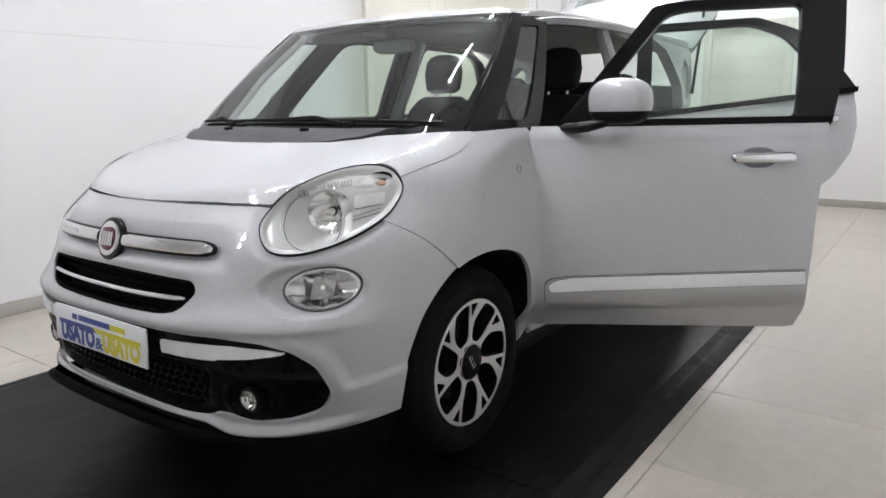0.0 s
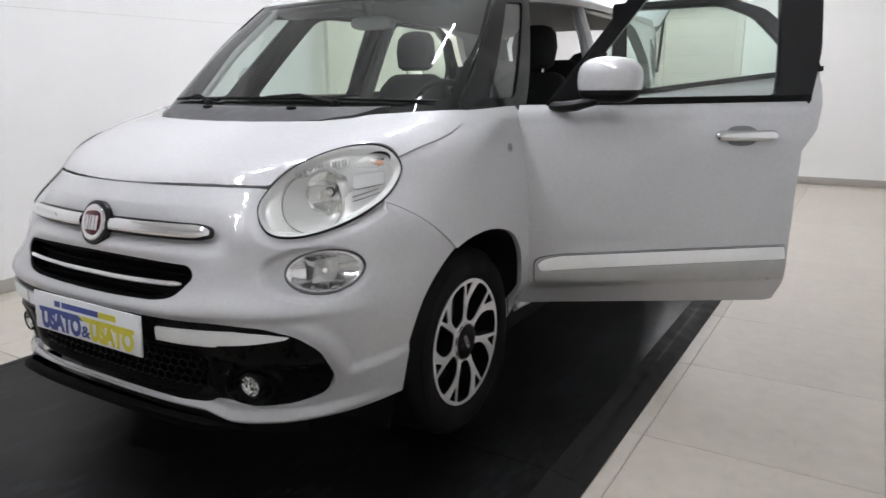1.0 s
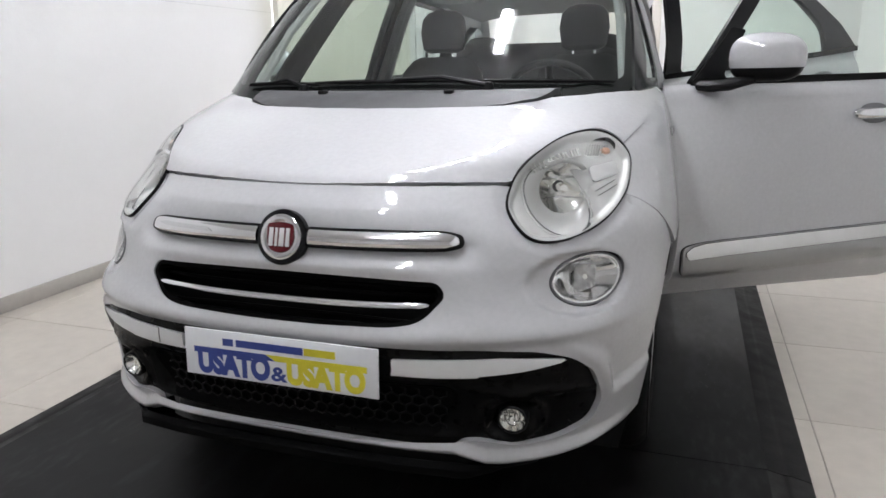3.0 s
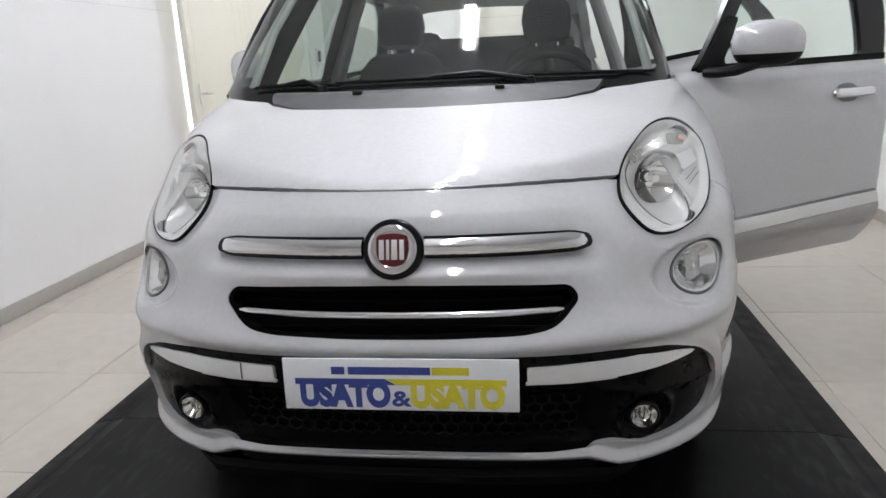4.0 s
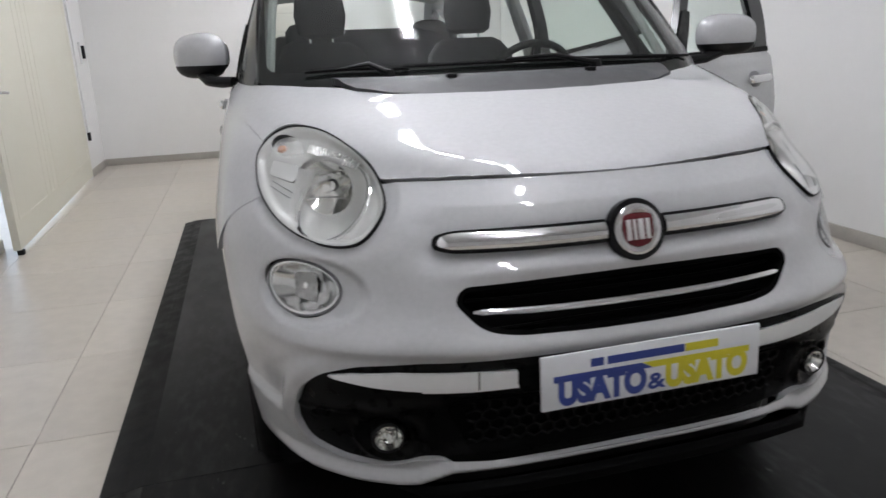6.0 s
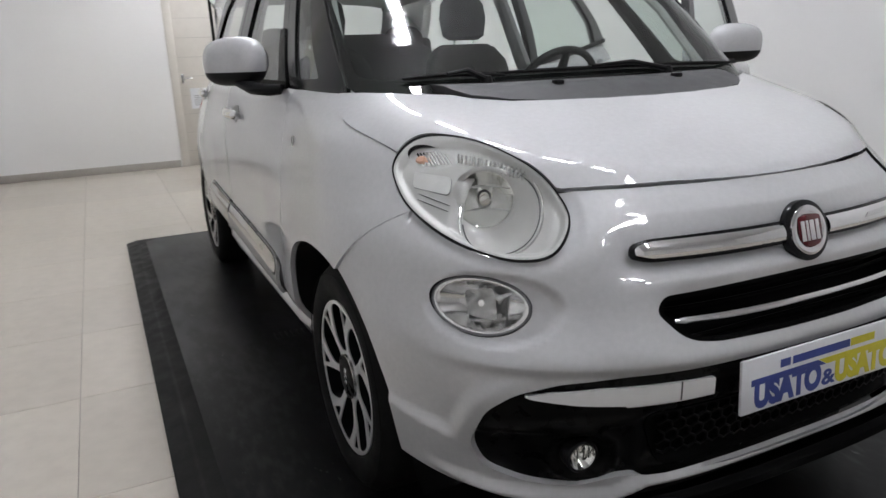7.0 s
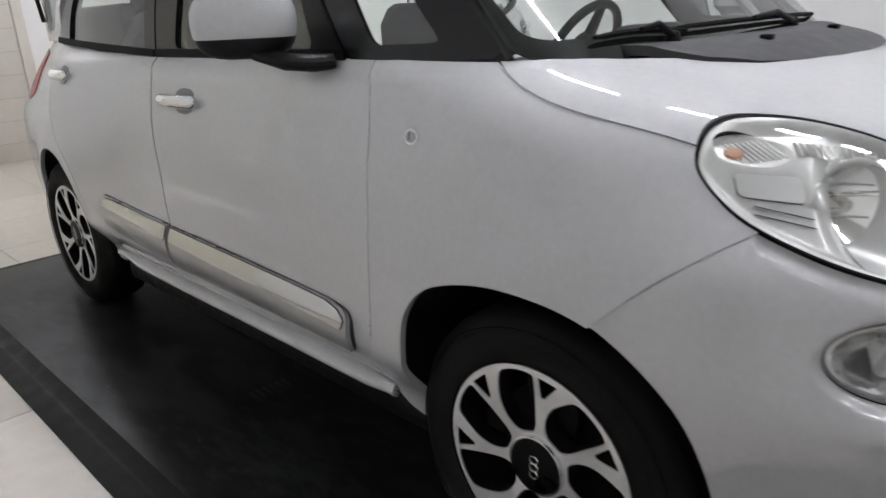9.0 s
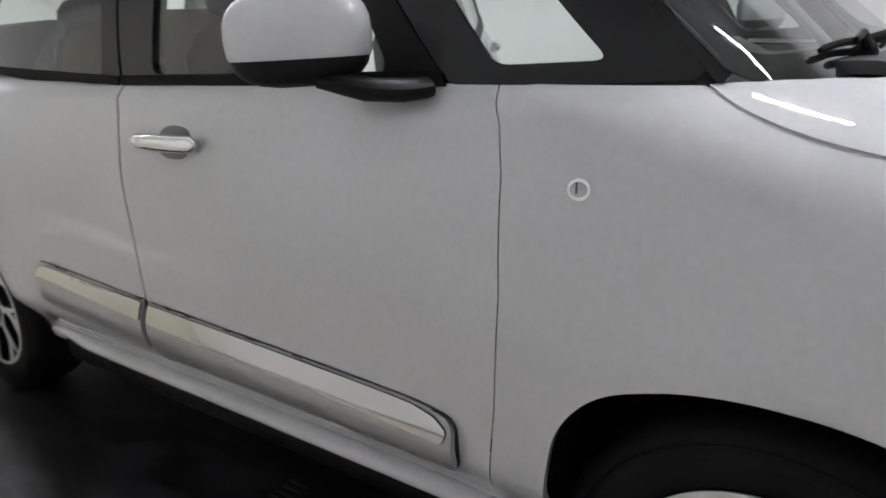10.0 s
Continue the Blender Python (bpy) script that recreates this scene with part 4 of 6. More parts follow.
def mirror_parts(d, g):
    """Folded door mirror: silver cap over a black base and arm."""
    c = Vector((g * 0.908, 1.604, 1.204))
    ax = 50 if g > 0 else 130
    turn = Matrix.Translation(c) @ pose(0, 0, 0, 0, 0, ax)
    for nm, mt, lab, keep in (("mirror_cap", SILVER, "silver mirror cap", True), ("mirror_shell", BLACK, "black mirror lower shell", False)):
        bm = egg(Vector((0, 0, 0)), (0.122 if keep else 0.119, 0.066 if keep else 0.064, 0.081), 2.7 if keep else 3.1, keep)
        for v in bm.verts:
            q = v.co
            k = 1.0 - 0.03 * (q.x / 0.122) * (1 if q.z > -0.03 else 0.4)
            q.z = (q.z + 0.0336) * (k if q.z > -0.0336 else 1) - 0.0336
            q.y *= 1.0 if q.y * g < 0 else 0.6
        bmesh.ops.transform(bm, matrix=turn, verts=bm.verts)
        part(nm, bm, mt, d, lab)
    gl = slab(ellipse(0, 0, 0.104, 0.062, 0, 32, 2.6), 0, 0.003)
    bmesh.ops.transform(gl, matrix=turn @ Matrix.Translation((0, g * 0.041, 0)) @ pose(0, 0, 0, 90 if g < 0 else -90, 0, 0), verts=gl.verts)
    part("mirror_glass", gl, CHROME, d, "mirror glass")
    arm = tube([(g * 0.80, 1.425, 1.112), (g * 0.84, 1.445, 1.110), (g * 0.875, 1.485, 1.118), (g * 0.905, 1.56, 1.150)], [0.030, 0.034, 0.034, 0.026], 14)
    for v in arm.verts:
        v.co.z = 1.112 + (v.co.z - 1.112) * 0.58
    part("mirror_arm", arm, BLACK, d, "black mirror arm")
    foot = np.array([(1.400, 1.126), (1.535, 1.126), (1.522, 1.150), (1.625, 1.300), (1.570, 1.310)])
    panel("mirror_foot", rounded(foot, 0.01), [], 0.03, skin_up, BLACK, d, "black mirror foot panel", flange=0.01, offset=0.006, mirror=g < 0)


HINGE_F, HINGE_R = (0.80, 1.27), (0.80, 2.36)
door_set("front", -1, (-0.80, 1.27), 0)
door_set("rear", -1, (-0.80, 2.36), 0)
door_set("front", 1, HINGE_F, 60.8, 0.5)
door_set("rear", 1, HINGE_R, 63.0, 4.2)

# ---- roof, pillars, screen ----
RW = 0.645
roof = np.array([(-0.60, 1.50), (-0.45, 1.435), (-0.2, 1.392), (0, 1.385), (0.2, 1.392), (0.45, 1.435), (0.60, 1.50), (RW, 1.66), (RW, 2.4), (0.63, 3.2), (0.60, 3.88), (-0.60, 3.88), (-0.63, 3.2), (-RW, 2.4), (-RW, 1.66)])
panel("roof", dense(rounded(roof, 0.02), 0.05), [], 0.05, skin_roof, SILVER, car, flange=0.03)
lining = lambda x, y: skin_roof(x, y) - np.array([0, 0, 0.045])
panel("headlining", dense(grow(rounded(roof, 0.02), -0.02), 0.05), [], 0.08, lining, LINER, car, "pale grey headlining", flange=0)

SCR = np.concatenate([[(-0.735, 0.015), (-0.70, -0.06)], [(x, -0.10) for x in np.linspace(-0.62, 0.62, 13)], [(0.70, -0.06), (0.735, 0.015)], [(0.697, 0.5), (0.640, 0.94)], [(x, 0.94) for x in np.linspace(0.55, -0.55, 9)], [(-0.640, 0.94), (-0.697, 0.5)]])
band = np.concatenate([[(x, 0.045) for x in np.linspace(-0.705, 0.705, 13)], [(0.680, 0.5), (0.622, 0.895)], [(x, 0.905) for x in np.linspace(0.48, -0.48, 7)], [(-0.622, 0.895), (-0.680, 0.5)]])
screen = panel("windscreen", SCR, [], 0.06, skin_screen, SCREEN, car, "laminated windscreen", flange=0)
panel("screen_band", SCR, [rounded(band, 0.05)], 0.04, skin_screen, DEEP, screen, "black printed border", flange=0, offset=-0.004)

header = np.concatenate([[(x, 0.946) for x in np.linspace(-0.628, 0.628, 15)], [(0.612, 1.0)], [(x, 1.012) for x in np.linspace(0.55, -0.55, 11)], [(-0.612, 1.0)]])
panel("roof_front", header, [], 0.03, skin_screen, SILVER, car, "silver front edge of the roof", flange=0.01, offset=0.003)

# cowl, black grey plastic, with washer jets
cowl = np.concatenate([[(-0.525, 0.885), (-0.518, 0.830), (-0.503, 0.762), (-0.48, 0.705), (-0.40, 0.640), (-0.30, 0.603), (-0.15, 0.572), (0, 0.562), (0.15, 0.572), (0.30, 0.603), (0.40, 0.640), (0.48, 0.705), (0.503, 0.762), (0.518, 0.830), (0.525, 0.885)],
                       [(x, 0.828 + 0.27 * abs(x) ** 2) for x in np.linspace(0.51, -0.51, 13)]])
cowl_z = lambda x, y: np.stack([x, y, hood_z(x, np.minimum(y, 0.70 + 0.43 * np.abs(x) ** 2)) - 0.004 + 0.012 * smooth(y, 0.56, 0.70)], -1)
cw = panel("scuttle", dense(cowl, 0.03), [], 0.03, cowl_z, COWL, car, "dark grey plastic scuttle panel", flange=0.02)
for x in (-0.213, 0.213):
    z = float(cowl_z(np.array([x]), np.array([0.70]))[0, 2])
    jet = box((x - 0.014, 0.69, z - 0.002), (x + 0.014, 0.715, z + 0.010), 0.004)
    part("washer_jet", jet, BLACK, cw, "black washer jet")


def on_screen(x, v, lift=0.02):
    p = skin_screen(x, v)
    return (float(p[0]), float(p[1]) - lift * 0.6, float(p[2]) + lift * 0.8)


for nm, piv, tip in (("wiper", (0.30, 0.005), (-0.32, 0.030)), ("wiper", (-0.36, 0.0), (-0.60, 0.022))):
    arm = [on_screen(piv[0], piv[1], 0.012), on_screen(piv[0] * 0.75 + tip[0] * 0.25, piv[1] + 0.02, 0.034), on_screen((piv[0] + tip[0]) / 2, (piv[1] + tip[1]) / 2, 0.030)]
    w = part(nm, tube(arm, [0.010, 0.007, 0.005], 8), BLACK, car, "black windscreen wiper")
    part("pivot", lathe([(0, 0.016), (0.012, 0.014), (0.017, 0.0), (0.017, -0.02)], 14, Matrix.Translation(on_screen(piv[0], piv[1], 0.008))), BLACK, w)
    a0 = (piv[0] + 0.38 * (1 if piv[0] > 0 else -0.1)) if nm == "wiper" and piv[0] > 0 else -0.30
    blade = [on_screen(a0 + (tip[0] - a0) * q, 0.018 + (tip[1] - 0.018) * q + 0.01 * math.sin(math.pi * q), 0.012) for q in np.linspace(0, 1, 9)]
    part("blade", tube(blade, [0.004] + [0.0062] * 7 + [0.004], 6), RUBBER, w, "rubber wiper blade")

# black A-posts with fixed quarter lights
for s in (False, True):
    o = np.array([(0.962, 1.108), (1.20, 1.352), (1.44, 1.556), (1.545, 1.560), (1.748, 1.562), (1.389, 1.108), (1.288, 1.106)])
    g = np.array([(1.118, 1.146), (1.488, 1.512), (1.650, 1.522), (1.306, 1.143)])
    o, g = dense(rounded(o, 0.012), 0.03), rounded(g, [0.03, 0.03, 0.03, 0.03])
    post = panel("a_post", o, [grow(g, -0.002)], 0.03, skin_up, GLOSS_BLACK, car, "gloss black A-post", flange=0.012, mirror=s, edge=0.02)
    panel("quarter_light", g, [], 0.05, skin_up, QUARTER, post, "small fixed quarter glass", flange=0, offset=-0.008, mirror=s)
    tt = np.linspace(0, 1, 14)
    inner = skin_screen(np.interp(tt, [0, 0.5, 1], [0.728, 0.690, 0.630]), 0.01 + 0.975 * tt) - np.array([0, 0, 0.003])
    outer = skin_up(np.interp(tt, [0, 0.5, 1], [0.972, 1.210, 1.452]), np.interp(tt, [0, 0.5, 1], [1.108, 1.352, 1.556]))
    edge_v = np.concatenate([inner, (inner + outer) / 2 + np.array([0.006, -0.004, 0.004]), outer]) * ((-1, 1, 1) if s else (1, 1, 1))
    edge_f = [(r * 14 + i, r * 14 + i + 1, (r + 1) * 14 + i + 1, (r + 1) * 14 + i) for r in (0, 1) for i in range(13)]
    part("post_trim", mesh_of("post_trim", edge_v, edge_f, GLOSS_BLACK), GLOSS_BLACK, post, "black trim beside the windscreen")
    # silver edge of the roof over the doors, and the rear post
    rail = np.array([(1.50, 1.548), (1.72, 1.566), (2.44, 1.580), (3.05, 1.566), (3.29, 1.505), (3.47, 1.30), (3.415, 1.165), (3.60, 1.165), (3.95, 1.16), (3.98, 1.30), (3.90, 1.50), (3.80, 1.585), (2.6, 1.605), (1.72, 1.592), (1.56, 1.565)])
    tri_g = np.array([(3.56, 1.21), (3.80, 1.20), (3.80, 1.42), (3.70, 1.47), (3.52, 1.36)])
    rr = panel("roof_rail", dense(rail, 0.03), [rounded(tri_g, 0.03)], 0.03, skin_up, SILVER, car, "silver roof side and rear post", flange=0.06, mirror=s)
    panel("quarter_light", rounded(tri_g, 0.03), [], 0.06, skin_up, PANE, rr, "small fixed rear glass", flange=0, offset=-0.008, mirror=s)
    g = -1 if s else 1
    bp = tube([(g * 0.715, 2.36, 0.315), (g * 0.728, 2.36, 0.45), (g * 0.772, 2.36, 0.70), (g * 0.735, 2.37, 1.12), (g * 0.638, 2.42, 1.42), (g * 0.575, 2.44, 1.575)], [0.040, 0.045, 0.045, 0.04, 0.034, 0.034], 10)
    part("b_post", bp, SILVER, car, "silver door pillar")
    ap = tube([(g * 0.700, 1.03, 1.08), (g * 0.655, 1.27, 1.34), (g * 0.598, 1.50, 1.535)], 0.016, 8)
    part("a_post_lining", ap, TRIM_GREY, car, "pale grey pillar lining")

# ---- lamps, grille, insert, badge and plate of the nose ----
def sided(name, outline, cuts, step, material, parent, label, s, **kw):
    """A panel on the nose, drawn for the +x side, and mirrored for s = -1."""
    return panel(name, outline, cuts, step, front, material, parent, label, mirror=s < 0, **kw)


def at_nose(deg, z, out=0.0):
    p = skin_front(math.radians(deg), z)
    e = 1e-3
    n = np.cross(skin_front(math.radians(deg) + e, z) - p, skin_front(math.radians(deg), z + e) - p)
    n /= np.linalg.norm(n)
    return Vector(p + n * out), Vector(n)


def disc_at(profile, deg, z, out, s, n=32, squash=1.0, ahead=0.0):
    """A turned body whose axis stands on the nose at deg, z, swung forwards by ahead; s = -1 mirrors it."""
    p, nn = at_nose(deg, z, out)
    nn = nn.lerp(Vector((0, -1, 0)), ahead).normalized()
    q = nn.to_track_quat("Z", "Y").to_matrix().to_4x4()
    bm = lathe(profile, n, Matrix.Translation(p) @ q @ Matrix.Diagonal((1, squash, 1, 1)))
    if s < 0:
        bmesh.ops.transform(bm, matrix=Matrix.Diagonal((-1, 1, 1, 1)), verts=bm.verts)
    return bm


CU, CZ = math.radians(47.6) * KU, 0.894          # centre of the main reflector
R_BOWL, R_RING = 0.064, 0.083
BOWL_TURN = 28
RIM_FINE = dense(LAMP_RIM, 0.002)


def lamp_depth(u, z):
    """Depth of the bezel behind the lens."""
    r = np.hypot(u - CU, z - CZ)
    rim = np.min(np.hypot(np.ravel(u)[:, None] - RIM_FINE[None, :, 0], np.ravel(z)[:, None] - RIM_FINE[None, :, 1]), 1).reshape(np.shape(u))
    d = -0.016 - 0.008 * (1 - smooth(r, R_RING, R_RING + 0.03))
    return -0.0005 + (d + 0.0005) * smooth(rim, 0.004, 0.018)


def headlamp(s):
    seal = grow(LAMP_RIM, 0.0018)
    lamp = sided("headlamp", seal, [grow(LAMP_RIM, -0.0012)], 0.02, SEAL, car, "large oval clear headlamp in a black seal", s, edge=0.012, offset=0.0015, flange=0.012)
    rim = grow(LAMP_RIM, -0.001)
    mouth_o = ellipse(CU, CZ, R_RING, R_RING, 0, 64)
    cell = ellipse(math.radians(57.9) * KU, 0.988, 0.060, 0.0225, -6)
    patch = rounded(np.array([(0.776, 0.950), (0.868, 0.957), (0.874, 0.925), (0.782, 0.914)]), 0.010)
    sided("bezel", rim, [mouth_o, cell], 0.0055, LAMP_GREY, lamp, "pale grey lamp bezel", s, edge=0.0055, offset=lamp_depth, flange=0.004)
    for nm, rr, dep, thick, mt, lab, a0, a1 in (("ring", R_RING + 0.006, -0.0235, 0.0018, REFLECTOR, "bright ring round the main beam", 0, 360), ("groove", R_RING - 0.001, -0.0245, 0.0017, COWL, "dark groove", 80, 340)):
        pts = []
        for a in np.radians(np.linspace(a0, a1, 56)):
            p = at_nose(math.degrees((CU + rr * math.cos(a)) / KU), CZ + rr * math.sin(a), dep)[0]
            pts.append((s * p.x, p.y, p.z))
        part(nm, tube(pts, thick, 6), mt, lamp, lab)
    # the bowl looks forwards and a little outwards; a sleeve joins it to the ring
    axis = Vector((math.sin(radians(BOWL_TURN)), -math.cos(radians(BOWL_TURN)), 0))
    side = Vector((math.cos(radians(BOWL_TURN)), math.sin(radians(BOWL_TURN)), 0))
    heart = Vector((0.613, 0.408, 0.893))
    verts, faces, k = [], [], 64
    for row, (rad, back) in enumerate(((0, 0), (R_BOWL + 0.012, -0.006), (R_BOWL, 0.0))):
        for a in np.linspace(0, 2 * math.pi, k, endpoint=False):
            p = at_nose(math.degrees((CU + R_RING * math.cos(a)) / KU), CZ + R_RING * math.sin(a), -0.024)[0] if row == 0 else heart + rad * (math.cos(a) * side + math.sin(a) * Vector((0, 0, 1))) - axis * back
            verts.append((s * p.x, p.y, p.z))
    for row in (0, 1):
        faces += [(row * k + q, row * k + (q + 1) % k, (row + 1) * k + (q + 1) % k, (row + 1) * k + q) for q in range(k)]
    part("sleeve", mesh_of("sleeve", verts, faces, LAMP_GREY), LAMP_GREY, lamp, "pale sleeve round the bowl")
    turn = Matrix(((side.x, 0, axis.x), (side.y, 0, axis.y), (0, 1, 0))).to_4x4()

    def turned(name, profile, mt, lab, n=40):
        bm = lathe(profile, n, Matrix.Translation(heart) @ turn)
        if s < 0:
            bmesh.ops.transform(bm, matrix=Matrix.Diagonal((-1, 1, 1, 1)), verts=bm.verts)
        return part(name, bm, mt, lamp, lab)
    turned("reflector", [(R_BOWL * q, -0.040 * (1 - q * q)) for q in np.linspace(0.12, 1.0, 9)], REFLECTOR, "mirrored main reflector bowl")
    turned("bulb_shield", [(0, 0.004), (0.010, 0.003), (0.0125, -0.004), (0.011, -0.045)], REFLECTOR, "chrome bulb shield", 20)
    turned("bulb_collar", [(0.010, -0.033), (0.014, -0.035), (0.015, -0.042)], COWL, "dark bulb collar", 20)
    for dz in (0.024, -0.027):
        wid = math.sqrt(R_BOWL ** 2 - dz ** 2) - 0.004
        rib = []
        for w in np.linspace(-wid, wid, 9):
            p = heart + side * w + Vector((0, 0, dz)) - axis * 0.038 * (1 - (w * w + dz * dz) / R_BOWL ** 2)
            rib.append((s * p.x, p.y, p.z))
        part("reflector_step", tube(rib, 0.0022, 6), DIM_MIRROR, lamp, "step in the reflector")
    cup = lambda u, z: -0.016 - 0.006 * (1 - np.clip(np.hypot((u - math.radians(57.9) * KU) / 0.060, (z - 0.988) / 0.0225), 0, 1) ** 2)
    sided("indicator_cell", grow(cell, 0.001), [], 0.008, LAMP_GREY, lamp, "pale indicator cell", s, edge=0.008, offset=cup, flange=0)
    for w in np.linspace(-0.042, 0.030, 9):
        q0, q1 = (at_nose(math.degrees((math.radians(57.9) * KU + w) / KU), 0.988 + k - 0.1 * w, -0.0185)[0] for k in (-0.014, 0.014))
        part("flute", tube([(s * q0.x, q0.y, q0.z), (s * q1.x, q1.y, q1.z)], 0.0022, 5), REFLECTOR, lamp, "bright flute")
    for q in np.linspace(0, 1, 17):
        deg, zz = 43.6 + 9.4 * q, 0.957 + 0.043 * q - 0.012 * q * q
        q0, q1 = at_nose(deg - 0.5, zz + 0.010, -0.014)[0], at_nose(deg + 0.6, zz - 0.010, -0.014)[0]
        part("facet", tube([(s * q0.x, q0.y, q0.z), (s * q1.x, q1.y, q1.z)], [0.0020, 0.0034], 5), REFLECTOR, lamp, "bright facet above the beam")
    part("indicator_bulb", disc_at([(0, 0.012), (0.011, 0.011), (0.0165, 0.005), (0.0175, 0.0)], 60.0, 0.986, -0.025, s, 22, 0.72), AMBER, lamp, "orange indicator bulb")
    sided("plate_seat", grow(patch, 0.0009), [], 0.012, CUP, lamp, "grey outline of the plate", s, edge=0.008, offset=lambda u, z: lamp_depth(u, z) + 0.002, flange=0.003)
    sided("grey_patch", patch, [], 0.012, COWL2, lamp, "grey plastic plate", s, edge=0.008, offset=lambda u, z: lamp_depth(u, z) + 0.0035, flange=0.002)
    for dz in (0.0, -0.011):
        rib = [(s * q.x, q.y, q.z) for q in (at_nose(math.degrees(u / KU), 0.896 + dz + 0.22 * (u - 0.78), -0.014)[0] for u in np.linspace(0.776, 0.855, 6))]
        part("rib", tube(rib, 0.0011, 6), COWL, lamp, "thin dark rib")
    ln = sided("lens", grow(LAMP_RIM, -0.003), [], 0.018, LENS, lamp, "clear curved lens", s, edge=0.012, offset=0.004, flange=0)
    ln.visible_shadow = False
    return lamp


def fender_lamp(s):
    lamp = sided("front_light", grow(EYE_RIM, 0.001), [grow(EYE_RIM, -0.003)], 0.012, CUP, car, "small oval clear front light", s, edge=0.008, offset=-0.0115, flange=0.012)
    cu = math.radians(49.0) * KU
    q = lambda u, z: np.clip(np.hypot((u - cu) / 0.092, (z - 0.706) / 0.052), 0, 1)
    rimming = lambda u, z: -0.0135 - 0.02 * (1 - q(u, z))
    sided("bezel", grow(EYE_RIM, -0.001), [ellipse(cu, 0.706, 0.088, 0.048, 4)], 0.010, DIM_MIRROR, lamp, "bright bezel", s, edge=0.008, offset=rimming, flange=0.003)
    bowl = lambda u, z: -0.017 - 0.046 * (1 - np.clip(np.hypot((u - cu) / 0.088, (z - 0.706) / 0.048), 0, 1) ** 2) + 0.004 * np.sin((u - cu) * 90) * np.clip(1 - np.hypot((u - cu) / 0.088, (z - 0.706) / 0.048), 0, 1)
    sided("reflector", ellipse(cu, 0.706, 0.089, 0.049, 4), [], 0.006, DIM_MIRROR, lamp, "mirrored reflector bowl", s, edge=0.008, offset=bowl, flange=0)
    shade_o = rounded(np.array([(cu - 0.034, 0.680), (cu + 0.026, 0.684), (cu + 0.038, 0.730), (cu - 0.020, 0.738)]), 0.010)
    sided("centre_shade", shade_o, [], 0.012, CENTRE, lamp, "grey ribbed centre", s, edge=0.008, offset=lambda u, z: -0.034 - 0.002 * np.sin((u + z) * 400), flange=0.004)
    part("bulb_shield", disc_at([(0, 0.026), (0.007, 0.024), (0.009, 0.0)], 49.0, 0.708, -0.055, s, 14), REFLECTOR, lamp, "chrome bulb shield")
    ln = sided("lens", grow(EYE_RIM, -0.003), [], 0.012, LENS, lamp, "clear lens", s, edge=0.008, offset=lambda u, z: -0.008 + 0.006 * (1 - q(u, z) ** 2), flange=0)
    ln.visible_shadow = False


DIM_MIRROR = mat("lamp_dim_mirror", (0.80, 0.80, 0.80), 0.14, 1.0, grain=(30, 0.06), wear=0.04)
CENTRE = mat("lamp_centre", (0.45, 0.45, 0.44), 0.3, 0.4, grain=(60, 0.3))
COWL2 = mat("lamp_grey_plate", (0.66, 0.66, 0.65), 0.35, 0.2, grain=(90, 0.05))
for s in (1, -1):
    headlamp(s)
    fender_lamp(s)

# upper grille: black throat, mesh behind, chrome bar across
throat = panel("upper_grille", grow(GRILLE, 0.0), [grow(GRILLE, -0.010)], 0.02, front, DEEP, car, "black upper grille", edge=0.012, offset=lambda u, z: mouth(u, z) - 0.004, flange=0.055)
panel("grille_back", grow(GRILLE, 0.002), [], 0.03, front, DEEP, throat, "black mesh", offset=-0.050, flange=0)
for z in (0.640, 0.694, 0.712):
    w = 22.5 if z < 0.65 else 25
    slat = [at_nose(d, z, -0.030)[0] for d in np.linspace(-w, w, 25)]
    part("slat", tube(slat, 0.005, 6), DEEP, throat, "black slat")
bar = [at_nose(d, 0.6685 + 0.003 * (abs(d) / 24) ** 2, 0.001)[0] for d in np.linspace(-24.0, 24.0, 41)]
bb = tube(bar, [0.004] + [0.0085] * 39 + [0.004], 10)
for v in bb.verts:
    v.co.z = 0.669 + (v.co.z - 0.669) * 0.95
part("chrome_bar", bb, CHROME, throat, "chrome bar across the grille")

# whisker bars beside the badge, each in a black seat
for s in (1, -1):
    seat = rounded(round_nose([(4.75, 0.8350), (18, 0.8340), (27.4, 0.8305), (29.9, 0.8210), (29.9, 0.7975), (27.4, 0.7875), (18, 0.7868), (4.75, 0.7878)]), [0.002, 0.05, 0.02, 0.012, 0.012, 0.02, 0.05, 0.002])
    w = sided("whisker", seat, [], 0.014, GLOSS_BLACK, car, "chrome whisker bar in a black seat", s, edge=0.008, offset=0.0028, flange=0.006)
    met = rounded(round_nose([(4.9, 0.8285), (18, 0.8275), (27.0, 0.8245), (29.1, 0.8165), (29.1, 0.8015), (27.0, 0.7935), (18, 0.7932), (4.9, 0.7945)]), [0.002, 0.05, 0.015, 0.007, 0.007, 0.015, 0.05, 0.002])
    hump = lambda u, z: 0.004 + 0.011 * np.clip(1 - (np.hypot(np.maximum(u - 0.386, 0), z - 0.810) / 0.0195) ** 2, 0, 1) ** 0.6
    sided("chrome_bar", met, [], 0.006, CHROME, w, "polished chrome bar", s, edge=0.008, offset=hump, flange=0.005)
    groove = rounded(round_nose([(15.0, 0.8165), (25.2, 0.8165), (26.8, 0.811), (25.0, 0.8065), (13.8, 0.8065)]), 0.003)
    sided("inlay", groove, [], 0.008, SATIN, w, "satin inlay", s, edge=0.008, offset=lambda u, z: hump(u, z) + 0.0012, flange=0.002)

# badge
bp, bn = at_nose(0, 0.808, 0.0)
to_badge = Matrix.Translation(bp) @ bn.to_track_quat("Z", "Y").to_matrix().to_4x4()
